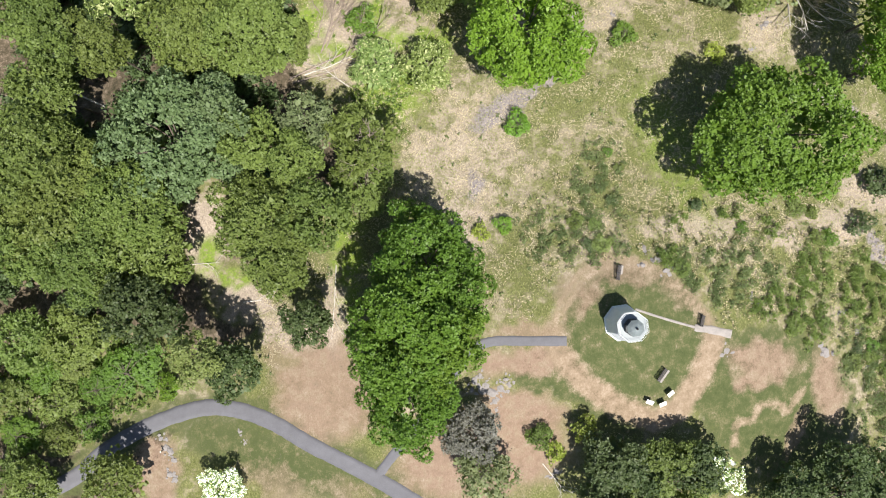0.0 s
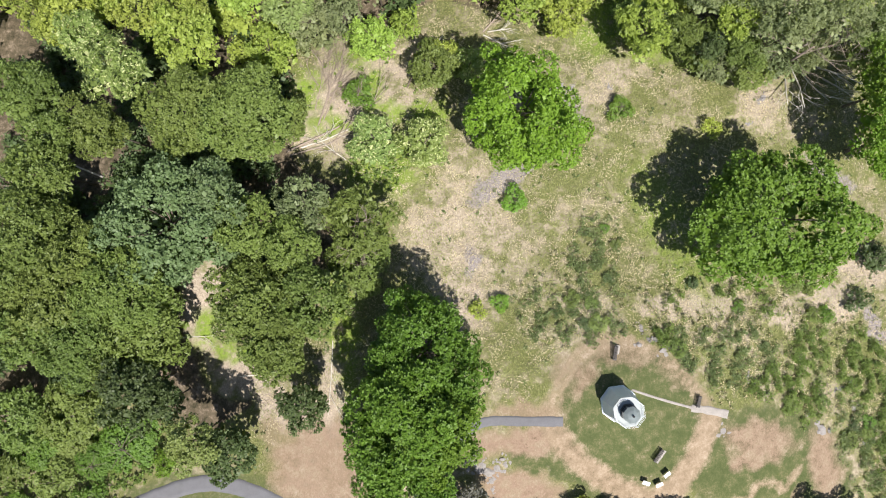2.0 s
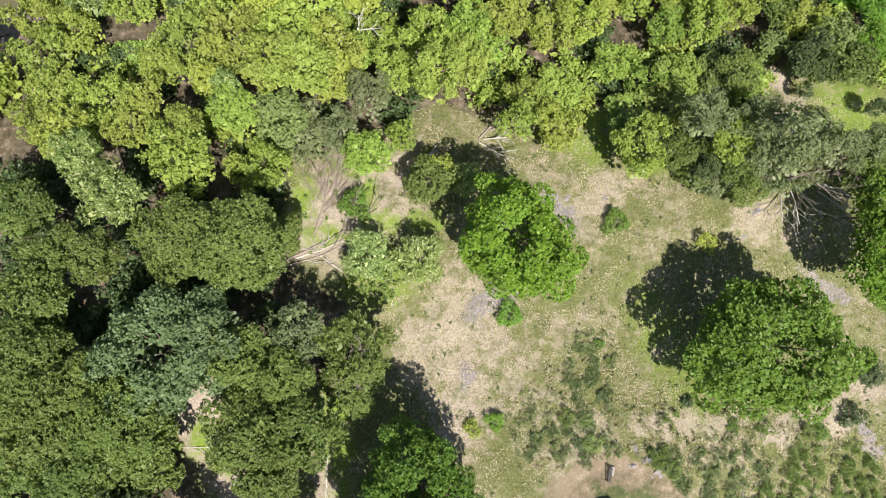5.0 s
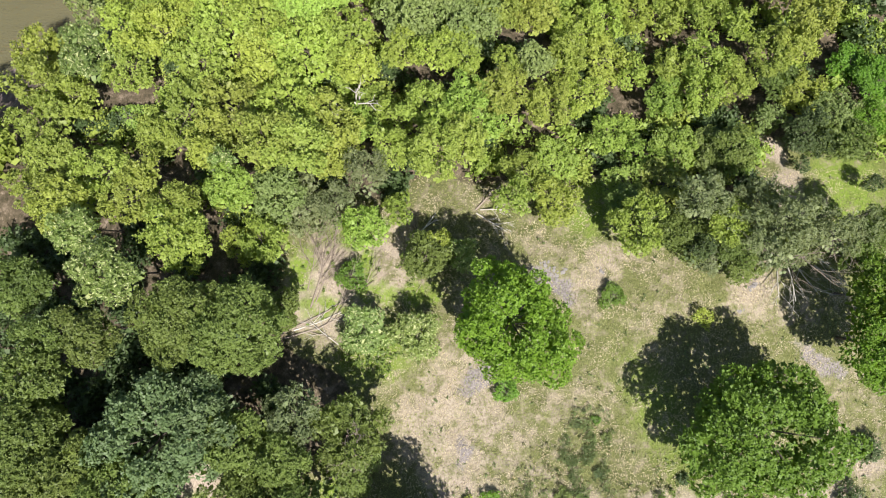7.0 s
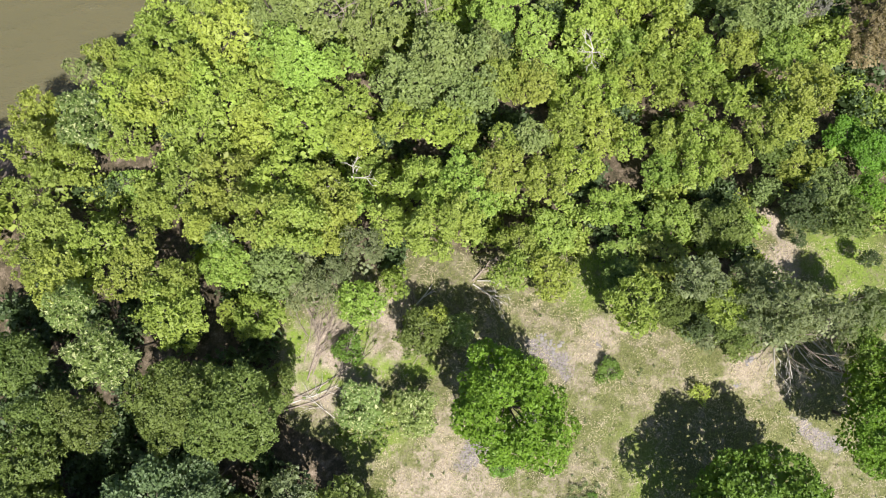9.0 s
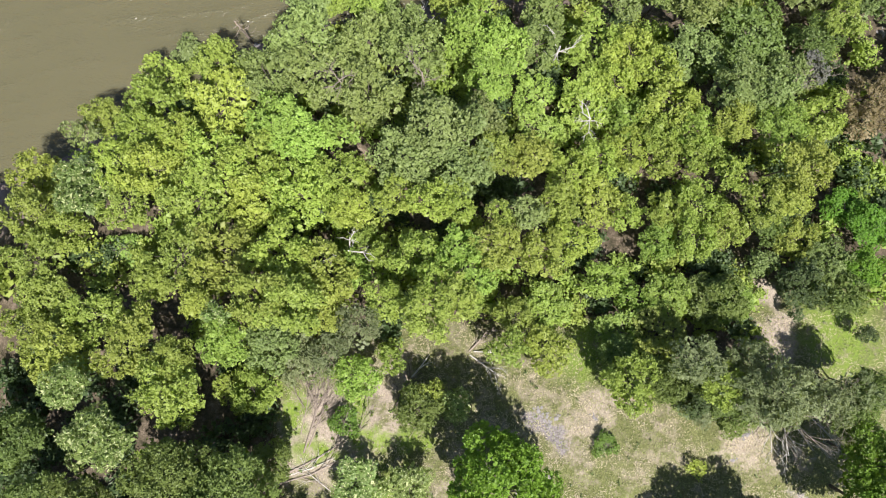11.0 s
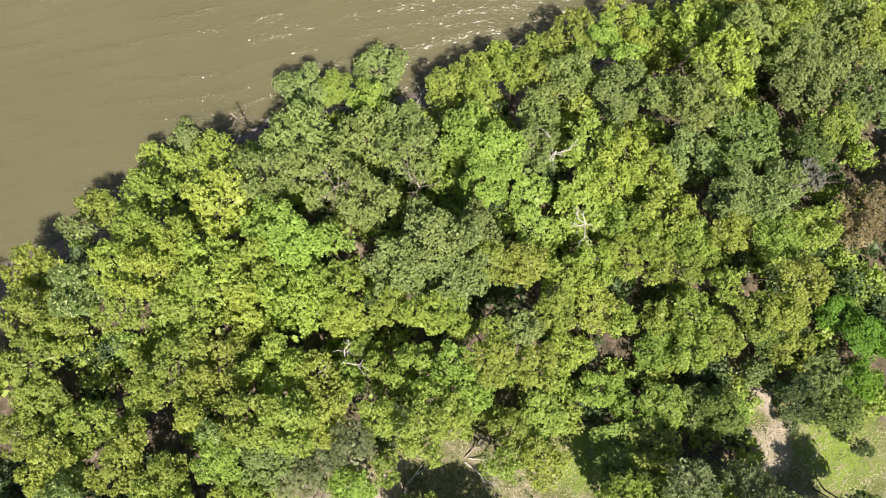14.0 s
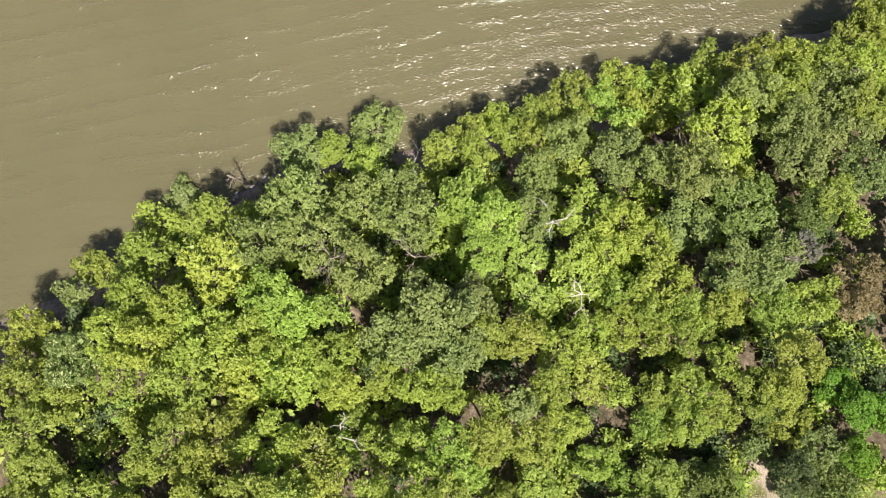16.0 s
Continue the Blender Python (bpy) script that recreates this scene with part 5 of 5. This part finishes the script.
outcrop(5.7, -17.6, 0.88, 14, 0.25)
outcrop(6.3, -18.6, 1.04, 15, 0.3)
outcrop(3.7, -18.2, 0.89, 16, 0.25)
outcrop(8.1, -16.8, 0.72, 17, 0.3)
outcrop(4.8, -16.4, 0.72, 18, 0.3)
outcrop(2.3, -21.6, 0.89, 19, 0.4)
outcrop(5.2, -18.2, 1.25, 97, 0.2)
outcrop(7.4, -18.0, 0.95, 98, 0.2)
outcrop(8.6, -17.5, 0.7, 99, 0.2)
outcrop(6.9, -20.9, 0.6, 100, 0.2)
outcrop(6.7, -19.7, 0.64, 20, 0.25)
outcrop(-38.0, -25.5, 0.75, 21, 0.3)
outcrop(-37.4, -26.6, 0.84, 22, 0.4)
outcrop(-36.6, -27.3, 0.84, 23, 0.4)
outcrop(-36.2, -28.4, 0.67, 24, 0.4)
outcrop(-36.7, -30.3, 0.75, 25, 0.4)
outcrop(-36.0, -31.0, 0.67, 26, 0.4)
outcrop(-27.2, -24.6, 0.50, 27, 0.2)
outcrop(-26.6, -26.1, 0.50, 28, 0.25)
outcrop(-47.3, -20.4, 0.68, 29, 0.6)
outcrop(-46.8, -19.8, 0.68, 30, 0.6)
outcrop(-47.5, -24.1, 0.76, 31, 0.6)
outcrop(-48.4, -24.8, 0.67, 32, 0.6)
outcrop(-46.0, -23.3, 0.51, 33, 0.6)
outcrop(-38.8, -17.6, 0.43, 34, 0.8)
outcrop(14.9, -29.1, 0.65, 35, 0.3)
outcrop(14.1, -29.9, 0.65, 36, 0.3)
outcrop(55.6, -7.6, 0.51, 37, 0.4)
outcrop(-42.4, 85.2, 1.01, 60, 0.7)
outcrop(-40.6, 83.9, 1.10, 61, 0.7)
outcrop(-42.7, 82.9, 0.77, 62, 0.7)
outcrop(-33.9, 95.9, 1.04, 63, 0.6)
outcrop(-32.6, 94.7, 1.04, 64, 0.6)
outcrop(-35.2, 93.1, 0.92, 65, 0.6)
outcrop(-16.6, 96.9, 0.79, 66, 0.6)
outcrop(-15.4, 91.8, 0.66, 67, 0.6)
outcrop(1.6, 91.4, 0.86, 68, 0.5)
outcrop(2.1, 89.1, 0.95, 69, 0.5)
outcrop(-30.0, 96.3, 0.92, 70, 0.6)
outcrop(-2.7, 99.7, 0.80, 71, 0.6)
outcrop(33.0, 95.5, 0.84, 72, 0.5)
outcrop(64.2, 77.3, 0.87, 73, 0.5)
outcrop(72.1, 92.1, 0.90, 74, 0.5)
outcrop(0.5, 93.2, 0.87, 75, 0.5)
outcrop(16.0, 34.0, 0.71, 90, 0.3)
outcrop(17.2, 33.3, 0.71, 91, 0.3)
outcrop(18.4, 33.0, 0.70, 92, 0.3)
outcrop(45.0, 31.4, 0.87, 93, 0.3)
outcrop(23.9, 33.2, 0.70, 94, 0.3)
outcrop(17.5, 32.0, 0.62, 95, 0.3)
outcrop(42.9, 27.8, 0.52, 96, 0.3)

# ---- grass, brambles ----
def tufts(name, count, area, keep, size, wide, mat, label, seed, up=0.5):
    """Many small blades on the ground."""
    rnd = np.random.RandomState(seed)
    x, y = rnd.uniform(area[0], area[1], count), rnd.uniform(area[2], area[3], count)
    ok = keep(x, y) > rnd.uniform(0, 1, count)
    x, y = x[ok], y[ok]
    i, j = np.searchsorted(gx, x) - 1, np.searchsorted(gy, y) - 1
    p = np.stack([x, y, Z[j, i] + rnd.uniform(0.03, up, len(x))], 1)
    n = rnd.normal(size=(len(x), 3)) * 0.35 + np.array((0, 0, 1.0))
    n /= np.linalg.norm(n, axis=1)[:, None]
    v = leaf_quads(p, n, size, wide, rnd)
    ob = new(name, quick_mesh(name, v, np.arange(len(v)).reshape(-1, 4), mat))
    return tagged(ob, label, name, kind="stuff")


def low_growth(name, count, area, keep, radius, mat, label, seed, tall=0.5, per=12, leaf=0.36):
    """Low tangled plants: many small domes of leaves near the ground."""
    rnd = np.random.RandomState(seed)
    x, y = rnd.uniform(area[0], area[1], count), rnd.uniform(area[2], area[3], count)
    ok = keep(x, y) > rnd.uniform(0, 1, count)
    x, y = x[ok], y[ok]
    i, j = np.searchsorted(gx, x) - 1, np.searchsorted(gy, y) - 1
    c = np.stack([x, y, Z[j, i] + rnd.uniform(0.0, tall, len(x))], 1)
    v = tuft_leaves(c, np.tile((0.0, 0.0, 1.0), (len(x), 1)), radius, per, leaf, leaf * 0.55, 0.5, rnd)
    ob = new(name, quick_mesh(name, v, np.arange(len(v)).reshape(-1, 4), mat))
    return tagged(ob, label, name, kind="stuff")


STRAW = leaf_material("straw", (0.25, 0.212, 0.150), (0.44, 0.39, 0.295))
BLADE = leaf_material("grass_blades", (0.085, 0.098, 0.032), (0.23, 0.24, 0.10))
BRAMBLE = leaf_material("bramble_leaves", (0.036, 0.058, 0.02), (0.125, 0.162, 0.062))
SCRUB = leaf_material("scrub_leaves", (0.058, 0.075, 0.026), (0.16, 0.175, 0.078), (0.36, 0.30, 0.21), 0.3)
NETTLE = leaf_material("nettle_leaves", (0.047, 0.074, 0.016), (0.148, 0.195, 0.045))


def wild(x, y):
    tame = np.maximum(np.maximum(oval(x, y, 24, -12, 13, 12, 0, 0.05), oval(x, y, 44, -20, 15, 11, -25, 0.1)), smooth(6, 4, near_line(x, y, ROAD)))
    tame = np.maximum(tame, oval(x, y, 5, -22, 14, 14, 0, 0.1))
    tame = np.maximum(tame, oval(x, y, -15, -20, 9, 9, 0, 0.1))
    tame = np.maximum(tame, 0.75 * oval(x, y, -13, 32, 9, 9, 0, 0.2))
    return meadow(x, y) * (1 - tame)


def thicket(x, y):
    return patchy(x, y, ((20.3, 7, 3.2, 7.5, -12), (20, -0.2, 4, 2, 10), (34.5, -3.6, 5.0, 3.0, -35), (40, -2.5, 4.5, 3.0, -40), (56.5, -15, 3.2, 4, 30), (60, -22, 3.5, 9, 8), (13.5, 1.5, 3, 3.2, 0)), 3.0, 8, 0.02)


def bushy(x, y):
    return patchy(x, y, ((44.5, -6.5, 4.5, 2.2, 20), (49, -3.5, 3.2, 4.0, 0), (48.5, -9.5, 3.0, 3.2, 0), (57, -6, 3.6, 5, 0), (31, 3.5, 1.6, 1.1, 0), (38, 5, 1.8, 1.0, 0), (43, 2.5, 1.6, 1.6, 0), (28.8, -0.9, 1.8, 1.5, 0), (62, -14, 3, 8, 0), (41, -7.5, 2, 1.5, 0)), 2.4, 9, -0.05)


def scrub(x, y):
    cover = np.maximum(oval(x, y, 48, -5, 17, 9, -12, 0.3), oval(x, y, 36, -1, 11, 5, -25, 0.3))
    cover = np.maximum(np.maximum(cover, oval(x, y, 60, -16, 6, 13, 8, 0.3)), 0.8 * oval(x, y, 18.5, 4, 7, 9, -10, 0.3))
    tame = np.maximum(oval(x, y, 24, -12, 11.5, 10.8, 0, 0.05), oval(x, y, 44, -20, 14, 10, -25, 0.1))
    return cover * (1 - tame) * smooth(0.0, 0.35, wobble(x, y, 1.7, 51) + 0.7 * wobble(x, y, 5, 52))


def slope_growth(x, y):
    return np.maximum(oval(x, y, -50, -19, 13, 7, 15, 0.2) * smooth(2.0, 2.6, near_line(x, y, ROAD)), oval(x, y, -11, 31, 9, 8, 0, 0.3) * 0.06 + oval(x, y, -8.5, 22, 4, 3, 0, 0.3)) * smooth(-0.6, 0.2, wobble(x, y, 3, 18) + 0.2)


tufts("dry_grass", 110000, (-26, 72, -25, 48), lambda x, y: wild(x, y) * smooth(0.5, -0.4, wobble(x, y, 6, 21)), 0.48, 0.055, STRAW, "bleached dry grass of the open meadow", 1, 0.1)
tufts("green_grass", 100000, (-26, 72, -25, 48), lambda x, y: wild(x, y) * smooth(-0.5, 0.5, wobble(x, y, 6, 21)), 0.46, 0.06, BLADE, "patchy green grass of the open meadow", 2, 0.12)
low_growth("brambles", 30000, (8, 70, -34, 20), thicket, 0.40, BRAMBLE, "low tangled green brambles between pale stones", 3, 0.5, 20, 0.2)
low_growth("thicket", 24000, (24, 70, -26, 8), bushy, 0.42, NETTLE, "waist-high green thicket beside the mown lawn", 6, 0.9, 20, 0.2)
low_growth("scrub", 10000, (8, 70, -30, 14), scrub, 0.34, SCRUB, "knee-high dull green scrub over pale dry grass", 7, 0.3, 16, 0.19)
low_growth("nettles", 16000, (-64, 0, -30, 42), slope_growth, 0.34, NETTLE, "low bright green weeds on the slope", 4, 0.6)
low_growth("weeds", 5000, (-26, 72, -25, 48), lambda x, y: wild(x, y) * smooth(0.2, 0.8, wobble(x, y, 3.1, 27)), 0.26, BRAMBLE, "scattered green weeds in the dry meadow", 5, 0.15, 8, 0.28)


# ---- a marker post beside the path ----
post = new("marker_post")
post.location = (-37.6, -27.0, ground_z(-37.6, -27.0))
tagged(post, "short weathered grey wooden marker post beside the path", "post")
part("shaft", box_mesh("shaft", 0.16, 0.16, 1.5, GREY_BARK, 0.02, -0.3), post)
part("cap", box_mesh("cap", 0.2, 0.2, 0.06, PALE_BARK, 0.015, 1.204), post)
